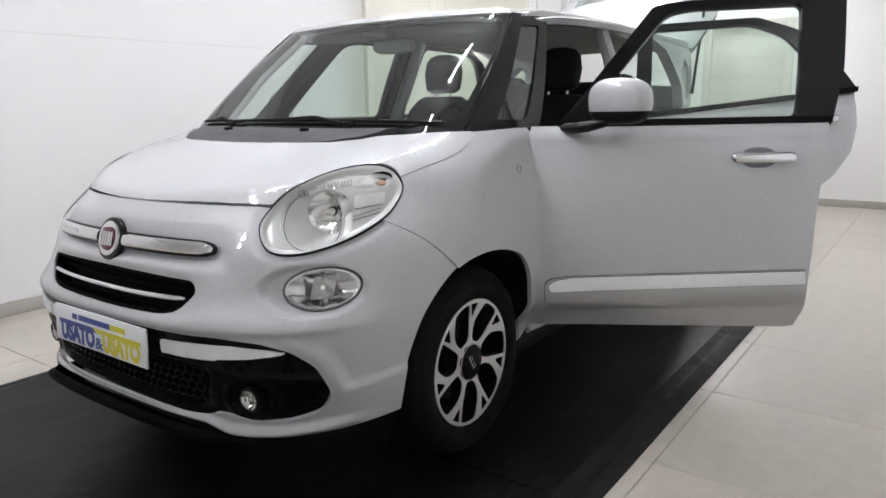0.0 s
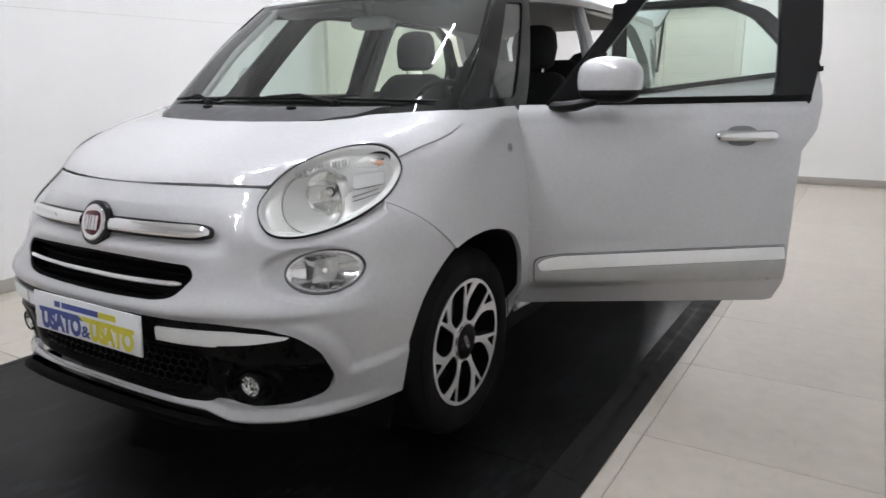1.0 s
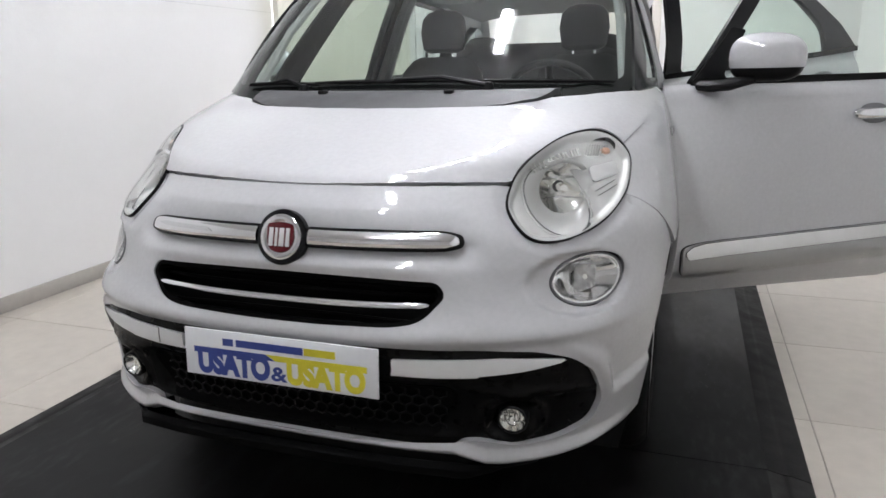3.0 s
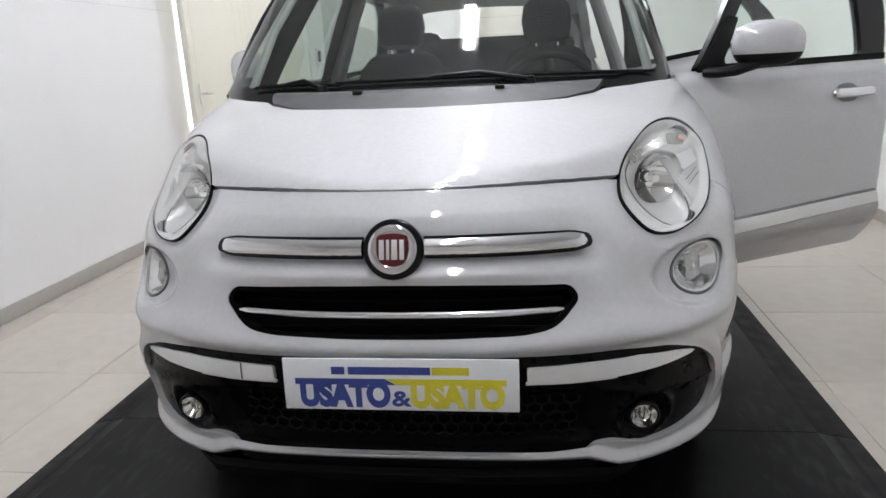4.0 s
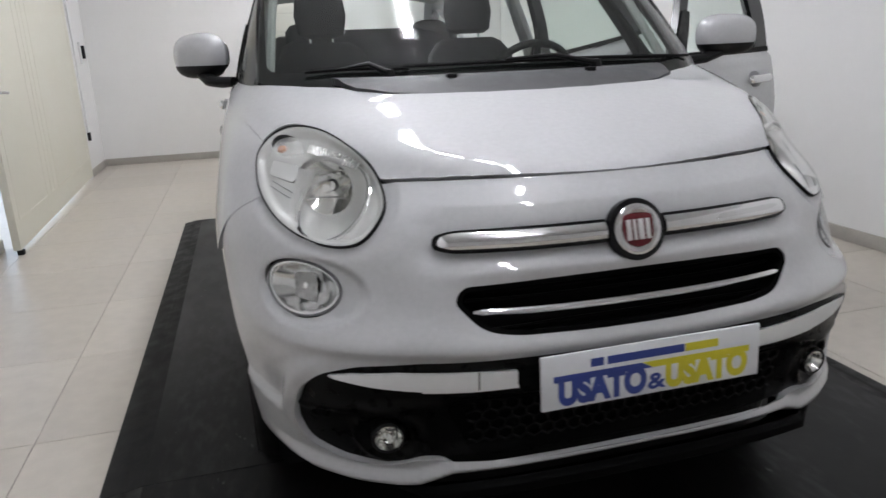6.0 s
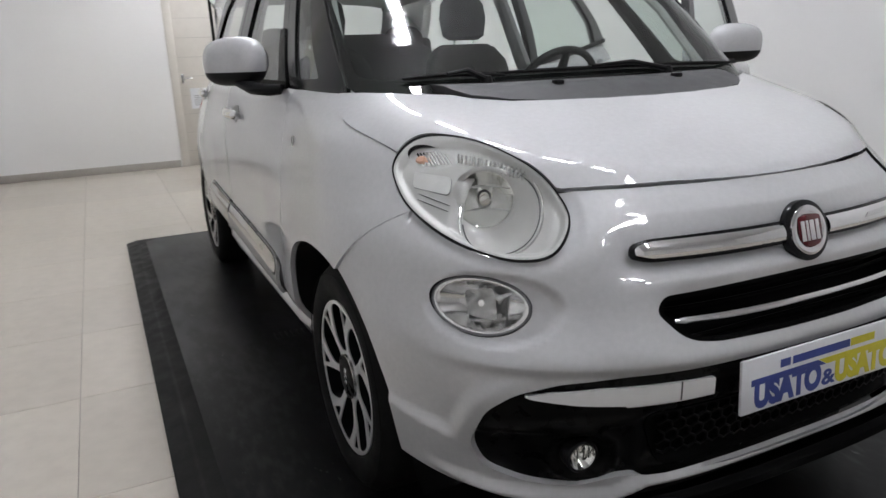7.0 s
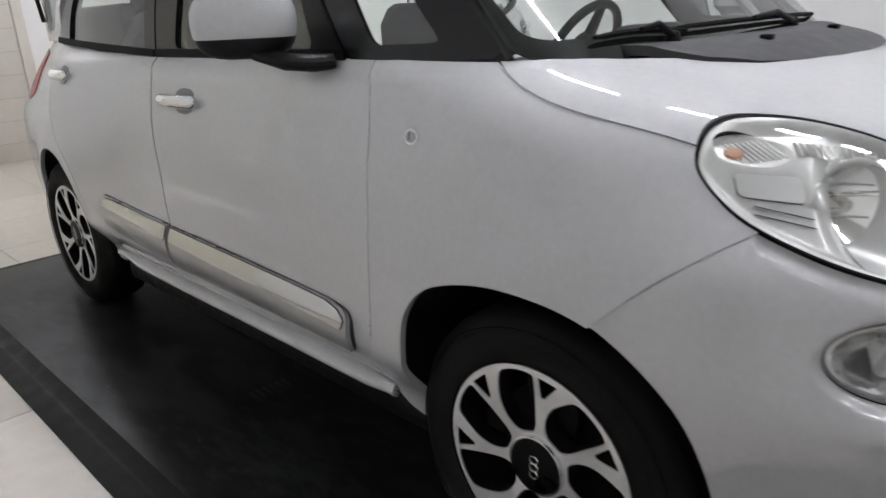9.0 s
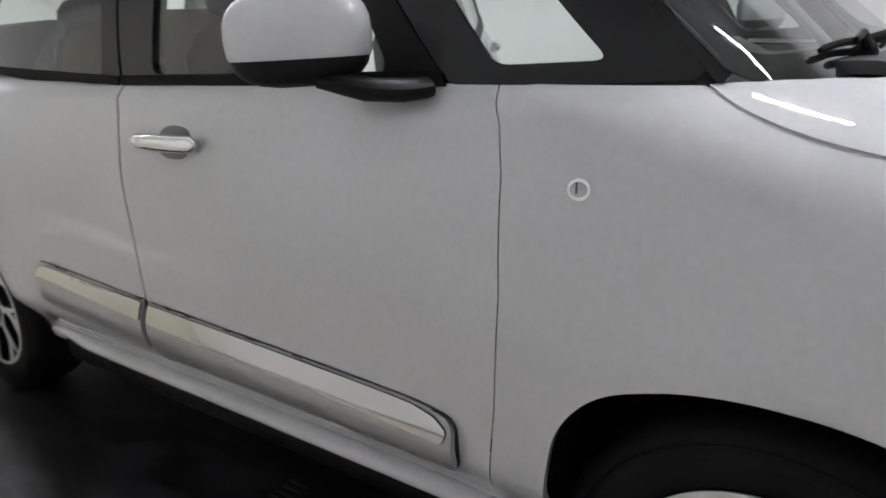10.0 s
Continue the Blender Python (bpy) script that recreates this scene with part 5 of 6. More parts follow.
badge = part("badge", lathe([(0, 0.012), (0.060, 0.012), (0.0665, 0.010), (0.068, 0.004), (0.068, -0.006)], 56, to_badge), GLOSS_BLACK, car, "round badge with a red shield")
part("badge_ring", lathe([(0, 0.0165), (0.040, 0.0165), (0.0415, 0.0175), (0.050, 0.0175), (0.0545, 0.0150), (0.0555, 0.011)], 56, to_badge), CHROME, badge, "chrome ring")
sh = rounded(np.array([(-0.036, 0.031), (0, 0.0345), (0.036, 0.031), (0.0355, -0.010), (0.026, -0.032), (0, -0.039), (-0.026, -0.032), (-0.0355, -0.010)]), 0.010)
part("shield", slab([tuple(q) for q in sh], 0.0166, 0.0186, to_badge, 0.0008), RED, badge, "dark red shield")
for x, w in ((-0.0235, 0.0058), (-0.0095, 0.0036), (0.0050, 0.0068), (0.0215, 0.0052)):
    part("badge_mark", slab([(x - w, -0.023), (x + w, -0.023), (x + w * 0.9, 0.021), (x - w * 0.9, 0.021)], 0.0187, 0.0202, to_badge, 0.0004), ALLOY, badge, "bright metal bar")

# lower insert of black plastic, with fog lamps and bright strips
FOGA, FOGZ = 35.0, 0.388


def insert_depth(u, z):
    d = -0.016 + 0.012 * np.exp(-((z - 0.560) / 0.022) ** 2) * (np.abs(u) > 0.18)
    r = np.hypot(np.abs(u) - math.radians(FOGA) * KU, (z - FOGZ))
    d = d - 0.008 * (1 - smooth(r, 0.034, 0.062)) + 0.008 * np.exp(-((r - 0.060) / 0.010) ** 2)
    mid = (1 - smooth(np.abs(u), 0.34, 0.40)) * (1 - smooth(z, 0.455, 0.485)) * smooth(z, 0.335, 0.365)
    d = d - 0.022 * mid
    d = d + 0.008 * np.exp(-((z - 0.470 + 0.10 * (np.abs(u) - 0.4)) / 0.012) ** 2) * smooth(np.abs(u), 0.36, 0.44)
    return d


ins = panel("lower_insert", grow(INSERT, 0.003), [ellipse(k * math.radians(FOGA) * KU, FOGZ, 0.036, 0.036) for k in (1, -1)], 0.012, front, BLACK_INSERT, car, "black plastic bumper insert", edge=0.012, offset=insert_depth, flange=0.004)
net = rounded(round_nose([(-26, 0.472), (26, 0.472), (27.2, 0.45), (24.5, 0.338), (-24.5, 0.338), (-27.2, 0.45)]), 0.02)
panel("intake_mesh", net, [], 0.02, front, DEEP, ins, "black intake mesh", offset=lambda u, z: insert_depth(u, z) + 0.004, flange=0.003)
cell_r, mesh_bm = 0.0165, bmesh.new()
for row in range(6):
    for col in range(-14, 15):
        cu, cz = (col + 0.5 * (row % 2)) * cell_r * 1.732, 0.350 + row * cell_r * 1.5
        corners = [(cu + cell_r * math.sin(math.radians(60 * q)), cz + cell_r * math.cos(math.radians(60 * q))) for q in range(6)]
        if max(abs(c[0]) for c in corners) > 0.362 or max(c[1] for c in corners) > 0.474:
            continue
        for q in range(3):
            a, b = (at_nose(math.degrees(c[0] / KU), c[1], -0.026)[0] for c in (corners[q], corners[q + 1]))
            out, along = Vector((0, -0.006, 0)), (b - a).normalized()
            wide = along.cross(Vector((0, 1, 0))).normalized() * 0.0022
            vs = [mesh_bm.verts.new(p) for p in (a - wide, a + wide, b + wide, b - wide, a - wide - out, a + wide - out, b + wide - out, b - wide - out)]
            for f in ((0, 1, 2, 3), (0, 4, 5, 1), (1, 5, 6, 2), (2, 6, 7, 3), (3, 7, 4, 0)):
                mesh_bm.faces.new([vs[k] for k in f])
part("honeycomb", mesh_bm, BLACK, ins, "black honeycomb intake grille")
for s in (1, -1):
    strip = rounded(round_nose([(18.2, 0.5475), (25, 0.5525), (33, 0.556), (39, 0.548), (42.0, 0.5385), (41.2, 0.533), (36, 0.522), (30, 0.514), (24, 0.512), (18.2, 0.512)]), 0.004, 4)
    if s < 0:
        sided("strip_joint", round_nose([(23.0, 0.5515), (23.2, 0.5515), (23.2, 0.5115), (23.0, 0.5115)]), [], 0.01, COWL, ins, "joint in the bright strip", s, offset=0.0016, flange=0.001)
    sided("bright_strip", strip, [], 0.014, CHROME_SOFT, ins, "polished bright strip", s, edge=0.010, offset=0.001, flange=0.012)
    edge_seat = rounded(round_nose([(18.0, 0.512), (24, 0.512), (30, 0.514), (30, 0.509), (24, 0.506), (18.0, 0.506)]), 0.001, 3)
    sided("strip_line", edge_seat, [], 0.02, CHROME_SOFT, ins, "thin bright line under the strip", s, offset=-0.002, flange=0.006)
    fog = part("fog_lamp", disc_at([(0.030, 0.004), (0.034, 0.006), (0.037, 0.002), (0.037, -0.03)], FOGA, FOGZ, -0.010, s, 32, ahead=0.75), BLACK, car, "small round clear fog lamp in a black ring")
    part("reflector", disc_at([(0.0, -0.028), (0.013, -0.025), (0.025, -0.012), (0.0325, 0.002)], FOGA, FOGZ, -0.010, s, 28, ahead=0.75), REFLECTOR, fog, "mirrored bowl")
    part("bulb_shield", disc_at([(0, 0.012), (0.006, 0.010), (0.007, 0.0)], FOGA, FOGZ, -0.034, s, 12, ahead=0.75), REFLECTOR, fog, "chrome bulb shield")
    for k in (-0.014, -0.005, 0.006, 0.016):
        q, nn = at_nose(FOGA + math.degrees(k / KU), FOGZ - 0.012, -0.020)
        q2 = at_nose(FOGA + math.degrees(k / KU), FOGZ + 0.014, -0.022)[0]
        part("flute", tube([(s * q.x, q.y, q.z), (s * q2.x, q2.y, q2.z)], 0.0026, 5), REFLECTOR, fog, "reflector flute")
    ln = part("lens", disc_at([(0, 0.009), (0.014, 0.008), (0.026, 0.005), (0.032, 0.001)], FOGA, FOGZ, -0.010, s, 28, ahead=0.75), LENS, fog, "clear lens")
    ln.visible_shadow = False


# black splitter under the bumper
def splitter(u, q):
    """q from 0 at the bumper's lower edge to 1 underneath."""
    d = np.abs(np.degrees(u / KU))
    z0 = np.interp(d, [0, 15, 27, 31.5, 34, 40, 50, 66], [0.305, 0.304, 0.296, 0.272, 0.270, 0.274, 0.284, 0.299])
    end = 1 - smooth(d, 29, 34)
    out = 0.058 * end + 0.018 * (1 - end)
    p = skin_front(u / KU, z0 + 0 * q)
    way = p - np.stack([0 * u, 0.90 + 0 * u, p[..., 2]], -1)
    way /= np.linalg.norm(way, axis=-1)[..., None]
    tuck = np.interp(q, [0, 0.15, 0.55, 0.7, 1.0], [0.022, 0.004, 0.0, 0.012, 0.10])
    p = p + way * (out - tuck)[..., None]
    p[..., 2] -= 0.046 * q * (0.15 + 0.85 * end) - 0.004 * (1 - end)
    return p


sp_u = math.radians(34.5) * KU
panel("splitter", np.array([(-sp_u, 0.0), (sp_u, 0.0), (sp_u, 1.0), (-sp_u, 1.0)]), [], 0.06, splitter, DEEP, car, "black plastic splitter", flange=0.0, flip=True)
apron_u = math.radians(42) * KU
panel("apron", np.array([(-apron_u, 0.17), (apron_u, 0.17), (apron_u, 0.27), (-apron_u, 0.27)]), [], 0.03, lambda u, z: skin_front(u / KU, 0.27 + 0 * z) * np.array([0.90, 1, 0]) + np.stack([0 * u, 0.12 + 0 * u, z], -1), BLACK, car, "black apron under the bumper", flange=0.0)

# dealer's plate
plate = part("dealer_plate", box((-0.2635, -0.004, -0.0605), (0.2635, 0.004, 0.0605), 0.003, Matrix.Translation((0.0095, -0.012, 0.5225)) @ pose(0, 0, 0, -3.2)), PLATE, car, "white dealer plate with blue and yellow lettering")
on_plate = Matrix.Translation((0.0095, -0.012, 0.5225)) @ pose(0, 0, 0, -3.2) @ pose(0, -0.0042, 0, 90, 0, 0)


def lettering(name, text, size, x, y, material, m, bold=0.0, stretch=1.0, parent=None, label=""):
    cu = bpy.data.curves.new(name, "FONT")
    cu.body, cu.size, cu.offset, cu.extrude, cu.space_character = text, size, bold, 0.0006, 1.0
    tmp = bpy.data.objects.new(name, cu)
    scene.collection.objects.link(tmp)
    bpy.context.view_layer.update()
    me = bpy.data.meshes.new_from_object(tmp.evaluated_get(bpy.context.evaluated_depsgraph_get()))
    bpy.data.objects.remove(tmp)
    bpy.data.curves.remove(cu)
    co = np.array([v.co for v in me.vertices])
    wide = co[:, 0].max() - co[:, 0].min()
    me.transform(m @ Matrix.Translation((x, y, 0)) @ Matrix.Diagonal((stretch / wide, 1, 1, 1)) @ Matrix.Translation((-co[:, 0].min(), 0, 0)))
    me.materials.clear()
    me.materials.append(material)
    return part(name, me, material, parent, label)


lettering("plate_word", "USATO", 0.078, -0.226, -0.0485, BLUE, on_plate, 0.0048, 0.206, plate, "bold blue word USATO")
lettering("plate_word", "&", 0.050, -0.017, -0.0485, BLUE, on_plate @ Matrix.Translation((0, 0, 0.0004)), 0.0012, 0.044, plate, "blue ampersand")
lettering("plate_word", "USATO", 0.078, 0.026, -0.0485, YELLOW, on_plate, 0.0048, 0.206, plate, "bold yellow word USATO")
part("plate_bar", slab([(-0.236, 0.000), (-0.006, 0.000), (-0.032, 0.0145), (-0.236, 0.0145)], -0.0002, 0.0003, on_plate), BLUE, plate, "blue bar over the word")
part("plate_bar", slab([(-0.004, 0.000), (0.236, 0.000), (0.236, 0.0145), (-0.030, 0.0145)], -0.0002, 0.0003, on_plate), YELLOW, plate, "yellow bar over the word")
for x0, x1, m in ((-0.151, -0.121, BLUE), (-0.113, 0.071, BLUE), (0.074, 0.156, YELLOW)):
    part("plate_line", slab([(x0, 0.024), (x1, 0.024), (x1, 0.042), (x0, 0.042)], -0.0002, 0.0006, on_plate), m, plate, "bar of small print")

# ---- wheels, arch linings, underside ----
R_TYRE = 0.33
SPOKES = 7


def rim_face(x, y):
    r = np.hypot(x, y)
    return np.stack([x, y, 0.004 - 0.016 * np.exp(-(r / 0.075) ** 2) + 0.006 * smooth(r, 0.12, 0.2)], -1)


def polar(points, a0):
    return np.array([(r * math.cos(a0 + a), r * math.sin(a0 + a)) for a, r in points])


def build_wheel():
    w = part("wheel", lathe([(0.229, 0.010), (0.236, 0.014), (0.255, 0.020), (0.285, 0.018), (0.312, 0.004), (0.324, -0.012), (0.3295, -0.030), (0.330, -0.095), (0.3295, -0.155),
                             (0.322, -0.175), (0.30, -0.195), (0.25, -0.200), (0.229, -0.19)], 72), RUBBER, None, "alloy wheel with a black tyre")
    grooves = bmesh.new()
    for r in (0.252, 0.276, 0.301):
        g = lathe([(r - 0.002, 0.0165), (r, 0.0190), (r + 0.002, 0.0165)], 64)
        me = bpy.data.meshes.new("tmp")
        g.to_mesh(me)
        g.free()
        grooves.from_mesh(me)
        bpy.data.meshes.remove(me)
    part("sidewall_rib", grooves, RUBBER, w)
    part("rim_well", lathe([(0.2145, 0.008), (0.213, 0.004), (0.203, 0.000), (0.198, -0.030), (0.190, -0.10), (0.196, -0.19), (0.214, -0.19)], 64), DARK_ALLOY, w, "dark painted rim well")
    gaps = []
    R0 = 0.2065
    # each spoke forks at the rim into a thin and a wide prong with a small three-cornered hole between
    big = [(-25.5, 0.940), (-32, 0.958), (-39, 0.960), (-45, 0.958), (-50.0, 0.940), (-50.2, 0.75), (-50.2, 0.56), (-49.8, 0.43), (-44, 0.335), (-31, 0.325), (-14, 0.345), (-9.5, 0.45), (-9.5, 0.56), (-13.0, 0.68), (-19, 0.80)]
    tri = [(-1.2, 0.945), (-14.0, 0.945), (-6.2, 0.735), (-3.4, 0.735)]
    for k in range(SPOKES):
        a = k * 2 * math.pi / SPOKES
        gaps.append(rounded(polar([(math.radians(q), r * R0) for q, r in big], a), [0.010, 0.03, 0.03, 0.03, 0.008, 0.04, 0.04, 0.02, 0.02, 0.03, 0.02, 0.02, 0.03, 0.03, 0.03], 4))
        gaps.append(rounded(polar([(math.radians(q), r * R0) for q, r in tri], a), [0.003, 0.003, 0.0015, 0.0015], 3))
    v, f, n = sheet(ellipse(0, 0, R0, R0, 0, 96), gaps, 0.016, rim_face, flange=0.004, edge=0.010)
    part("spokes", mesh_of("spokes", v, f, ALLOY, n), ALLOY, w, "machined silver spokes")
    v, f, n = sheet(ellipse(0, 0, 0.200, 0.200, 0, 72), [grow(g, -0.0005) for g in gaps], 0.03, lambda x, y: rim_face(x, y) - np.array([0, 0, 0.0045]), flange=0.034, edge=0.010)
    part("spoke_back", mesh_of("spoke_back", v, f, DARK_ALLOY, n), DARK_ALLOY, w, "dark painted spoke sides")
    part("hub_cap", lathe([(0, 0.008), (0.046, 0.008), (0.056, 0.005), (0.059, -0.004), (0.059, -0.03)], 40), BLACK_INSERT, w, "black hub cap")
    part("hub_ring", lathe([(0.0575, 0.0050), (0.0605, 0.0045), (0.062, -0.006)], 40), SATIN, w, "bright ring round the hub cap")
    for x in (-0.016, 0.0, 0.016):
        part("hub_mark", tube([(x + 0.008 * math.cos(q), 0.009 * math.sin(q), 0.0085) for q in np.linspace(0, 2 * math.pi, 14, endpoint=False)], 0.0016, 5, closed=True), SATIN, w, "bright mark on the cap")
    part("brake_disc", lathe([(0.05, -0.075), (0.135, -0.075), (0.137, -0.085), (0.05, -0.085)], 40), DARK_ALLOY, w, "dark steel brake disc")
    cal = slab([(0.06, -0.055), (0.15, -0.06), (0.155, 0.06), (0.06, 0.055)], -0.115, -0.045, None, 0.008)
    part("brake_caliper", cal, DARK_ALLOY, w, "dark brake caliper")
    for ob in w.children:
        if not ob.name.startswith("sidewall"):
            ob.data.transform(Matrix.Diagonal((1.075, 1.075, 1, 1)))
    return w


def stand(x, y, turn, spin):
    """Axle pose: the wheel's face looks along its own z."""
    return Matrix.Translation((x, y, R_TYRE)) @ pose(0, 0, 0, 0, 0, turn) @ pose(0, 0, 0, 0, 90 if x > 0 else -90, 0) @ pose(0, 0, 0, 0, 0, spin)


w0 = build_wheel()
w0.parent = car
w0.matrix_basis = stand(0.826, 0.845, 0, 28.7)
for x, y, sp in ((-0.826, 0.845, -2.0), (0.81, 3.457, 5), (-0.81, 3.457, 20)):
    copy_thing(w0, stand(x, y, 0, sp))

for g in (1, -1):
    for ring, nm in ((ARCH, "wheel_arch"), (ARCH_REAR, "wheel_arch")):
        p = grow(ring, 0.003)
        keep = p[p[:, 1] > 0.16]
        verts, faces = [], []
        k = len(keep)
        for depth in (0.0, 0.05, 0.30):
            for y, z in keep:
                x = float(skin_side(y, z)[0]) - 0.020 - depth
                verts.append((g * x, y, z))
        for d in range(2):
            for i in range(k - 1):
                faces.append((d * k + i, d * k + i + 1, (d + 1) * k + i + 1, (d + 1) * k + i))
        faces.append([2 * k + i for i in range(k)])
        part(nm, mesh_of(nm, verts, faces, BLACK, flat=False), BLACK, car, "black wheel arch lining")

part("underside", box((-0.52, 0.34, 0.20), (0.52, 4.05, 0.30), 0.02), BLACK, car, "dark underside")
part("underside", box((-0.76, 1.20, 0.20), (0.76, 3.05, 0.29), 0.02), BLACK, car, "dark underside")
part("engine_block", box((-0.42, 0.20, 0.25), (0.42, 0.60, 0.86), 0.03), BLACK, car, "dark engine behind the grille")
part("bulkhead", box((-0.56, 0.62, 0.25), (0.56, 0.72, 1.04), 0.02), BLACK, car, "dark bulkhead")
for g in (1, -1):
    part("inner_wing", box((min(g * 0.545, g * 0.57), 0.42, 0.30), (max(g * 0.545, g * 0.57), 1.15, 0.86), 0.005), BLACK, car, "dark inner wing")
# small round badge on each front wing
for g in (False, True):
    o = ellipse(1.126, 0.975, 0.0180, 0.0155, 0, 32)
    b = panel("wing_badge", o, [], 0.012, skin_side, CHROME, car, "small oval chrome wing badge", edge=0.006, offset=lambda y, z: 0.002 + 0.002 * (1 - np.clip(np.hypot(y - 1.128, z - 0.977) / 0.026, 0, 1) ** 2), flange=0.002, mirror=g)
    panel("badge_face", ellipse(1.126, 0.975, 0.0135, 0.0110, 0, 28), [], 0.012, skin_side, SATIN_PAINT, b, "pale badge face", edge=0.006, offset=0.0052, flange=0.002, mirror=g)
    panel("badge_stroke", np.array([(1.1265, 0.969), (1.1295, 0.969), (1.1305, 0.985), (1.1275, 0.985)]), [], 0.01, skin_side, COWL, b, "dark stroke", offset=0.0064, flange=0.001, mirror=g)
# tail lamps and rear bumper
for g in (False, True):
    tl = rounded(np.array([(3.72, 1.11), (3.90, 1.13), (3.93, 0.98), (3.90, 0.90), (3.74, 0.94)]), 0.03)
    panel("tail_lamp", tl, [], 0.03, skin_side, RED_LENS, car, "red tail lamp", edge=0.015, offset=0.004, flange=0.02, mirror=g)
rb = box((-0.70, 4.08, 0.28), (0.70, 4.22, 0.74), 0.06)
part("rear_bumper", rb, SILVER, car, "silver rear bumper")

# ---- cabin and tailgate ----
def loft(rows, n=24):
    """A body through rows of (centre, half width, half height, power) along y: rounded cross-sections in x, z."""
    bm, rings = bmesh.new(), []
    for (x, y, z), a, b, pw in rows:
        rings.append([bm.verts.new((px, y, pz)) for px, pz in ellipse(x, z, a, b, 0, n, pw)])
    for r, s in zip(rings[:-1], rings[1:]):
        for i in range(n):
            j = (i + 1) % n
            bm.faces.new((r[i], r[j], s[j], s[i]))
    bm.faces.new(rings[0][::-1])
    bm.faces.new(rings[-1])
    return bm


dash = loft([((0, 0.90, 0.98), 0.66, 0.10, 5), ((0, 1.05, 0.985), 0.70, 0.115, 5), ((0, 1.22, 0.97), 0.72, 0.125, 4), ((0, 1.36, 0.92), 0.72, 0.13, 4), ((0, 1.44, 0.84), 0.70, 0.12, 4)])
dashboard = part("dashboard", dash, TRIM, car, "dark grey dashboard")
hoodlet = loft([((0.37, 1.14, 1.06), 0.15, 0.03, 2.2), ((0.37, 1.24, 1.085), 0.17, 0.055, 2.4), ((0.37, 1.36, 1.08), 0.165, 0.055, 2.4), ((0.37, 1.40, 1.06), 0.15, 0.04, 2.4)])
part("instrument_hood", hoodlet, TRIM, dashboard, "rounded instrument hood")
part("centre_screen", box((-0.13, 1.30, 0.96), (0.13, 1.40, 1.075), 0.012), GLOSS_BLACK, dashboard, "dark centre screen")
part("air_vent", box((-0.62, 1.37, 0.95), (-0.50, 1.44, 1.02), 0.012), BLACK, dashboard, "black air vent")
part("bright_trim", tube([(-0.66, 1.455, 0.90), (-0.3, 1.47, 0.90), (-0.14, 1.47, 0.90)], 0.008, 8), SATIN, dashboard, "satin trim line")

hub = Vector((0.37, 1.555, 1.045))
tilt = pose(0, 0, 0, -62, 0, 0)
base = Matrix.Translation(hub) @ tilt
wheel_pts = [base @ Vector((0.186 * math.cos(a), 0.180 * math.sin(a), 0)) for a in np.linspace(0, 2 * math.pi, 48, endpoint=False)]
sw = part("steering_wheel", tube(wheel_pts, 0.0155, 10, closed=True), BLACK, car, "black steering wheel")
part("boss", lathe([(0, 0.03), (0.05, 0.028), (0.075, 0.015), (0.08, -0.02), (0, -0.03)], 24, base), BLACK, sw, "wheel boss")
for a in (0.0, math.pi, -math.pi / 2):
    part("spoke", tube([base @ Vector((0.06 * math.cos(a), 0.06 * math.sin(a), 0.0)), base @ Vector((0.18 * math.cos(a), 0.18 * math.sin(a), 0.0))], [0.022, 0.014], 8), BLACK if a < 0 else SATIN, sw, "wheel spoke")
part("column", tube([base @ Vector((0, 0, -0.02)), base @ Vector((0, 0, -0.30))], 0.035, 10), TRIM, sw, "steering column")


def cushion(rows, n=28):
    return loft(rows, n)


def upright(rows, n=28):
    """As loft, but with cross-sections in x, y along z."""
    bm, rings = bmesh.new(), []
    for (x, y, z), a, b, pw in rows:
        rings.append([bm.verts.new((px, py, z)) for px, py in ellipse(x, y, a, b, 0, n, pw)])
    for r, s in zip(rings[:-1], rings[1:]):
        for i in range(n):
            j = (i + 1) % n
            bm.faces.new((r[i], r[j], s[j], s[i]))
    bm.faces.new(rings[0][::-1])
    bm.faces.new(rings[-1])
    return bm


def seat(name, x, y, wide, head, lean=0.30, sink=0.0, top=1.245):
    s = part(name, cushion([((x, y - 0.30, 0.57), wide * 0.9, 0.05, 3), ((x, y - 0.24, 0.59), wide, 0.085, 3.5), ((x, y, 0.57), wide, 0.09, 3.5), ((x, y + 0.20, 0.55), wide, 0.08, 3)]), CLOTH, car, "dark cloth seat")
    z0, z1 = 0.58, top
    rows = []
    for q, a, b in ((0, 0.92, 0.06), (0.08, 1.0, 0.085), (0.35, 1.02, 0.085), (0.65, 0.98, 0.075), (0.88, 0.86, 0.065), (0.97, 0.66, 0.05), (1.0, 0.5, 0.03)):
        rows.append(((x, y + 0.17 + lean * q * 0.6, z0 + (z1 - z0) * q), wide * a, b, 3.2))
    part("backrest", upright(rows), CLOTH, s, "dark cloth backrest")
    for hx in head:
        yy = y + 0.17 + lean * 0.62
        rows = ((0.00, 1.265, 0.080, 0.030, 2.5), (0.002, 1.285, 0.112, 0.050, 2.6), (0.006, 1.37, 0.126, 0.055, 2.6), (0.012, 1.44, 0.116, 0.050, 2.5), (0.016, 1.472, 0.088, 0.035, 2.4), (0.016, 1.484, 0.045, 0.015, 2.3))
        hr = upright([((hx, yy + dy, z - sink), a, b, pw) for dy, z, a, b, pw in rows])
        part("headrest", hr, CLOTH, s, "dark headrest")
        for k in (-0.055, 0.055):
            part("headrest_post", tube([(hx + k, yy - 0.01, 1.12), (hx + k, yy, 1.29 - sink)], 0.006, 8), CHROME, s, "steel headrest post")
    return s


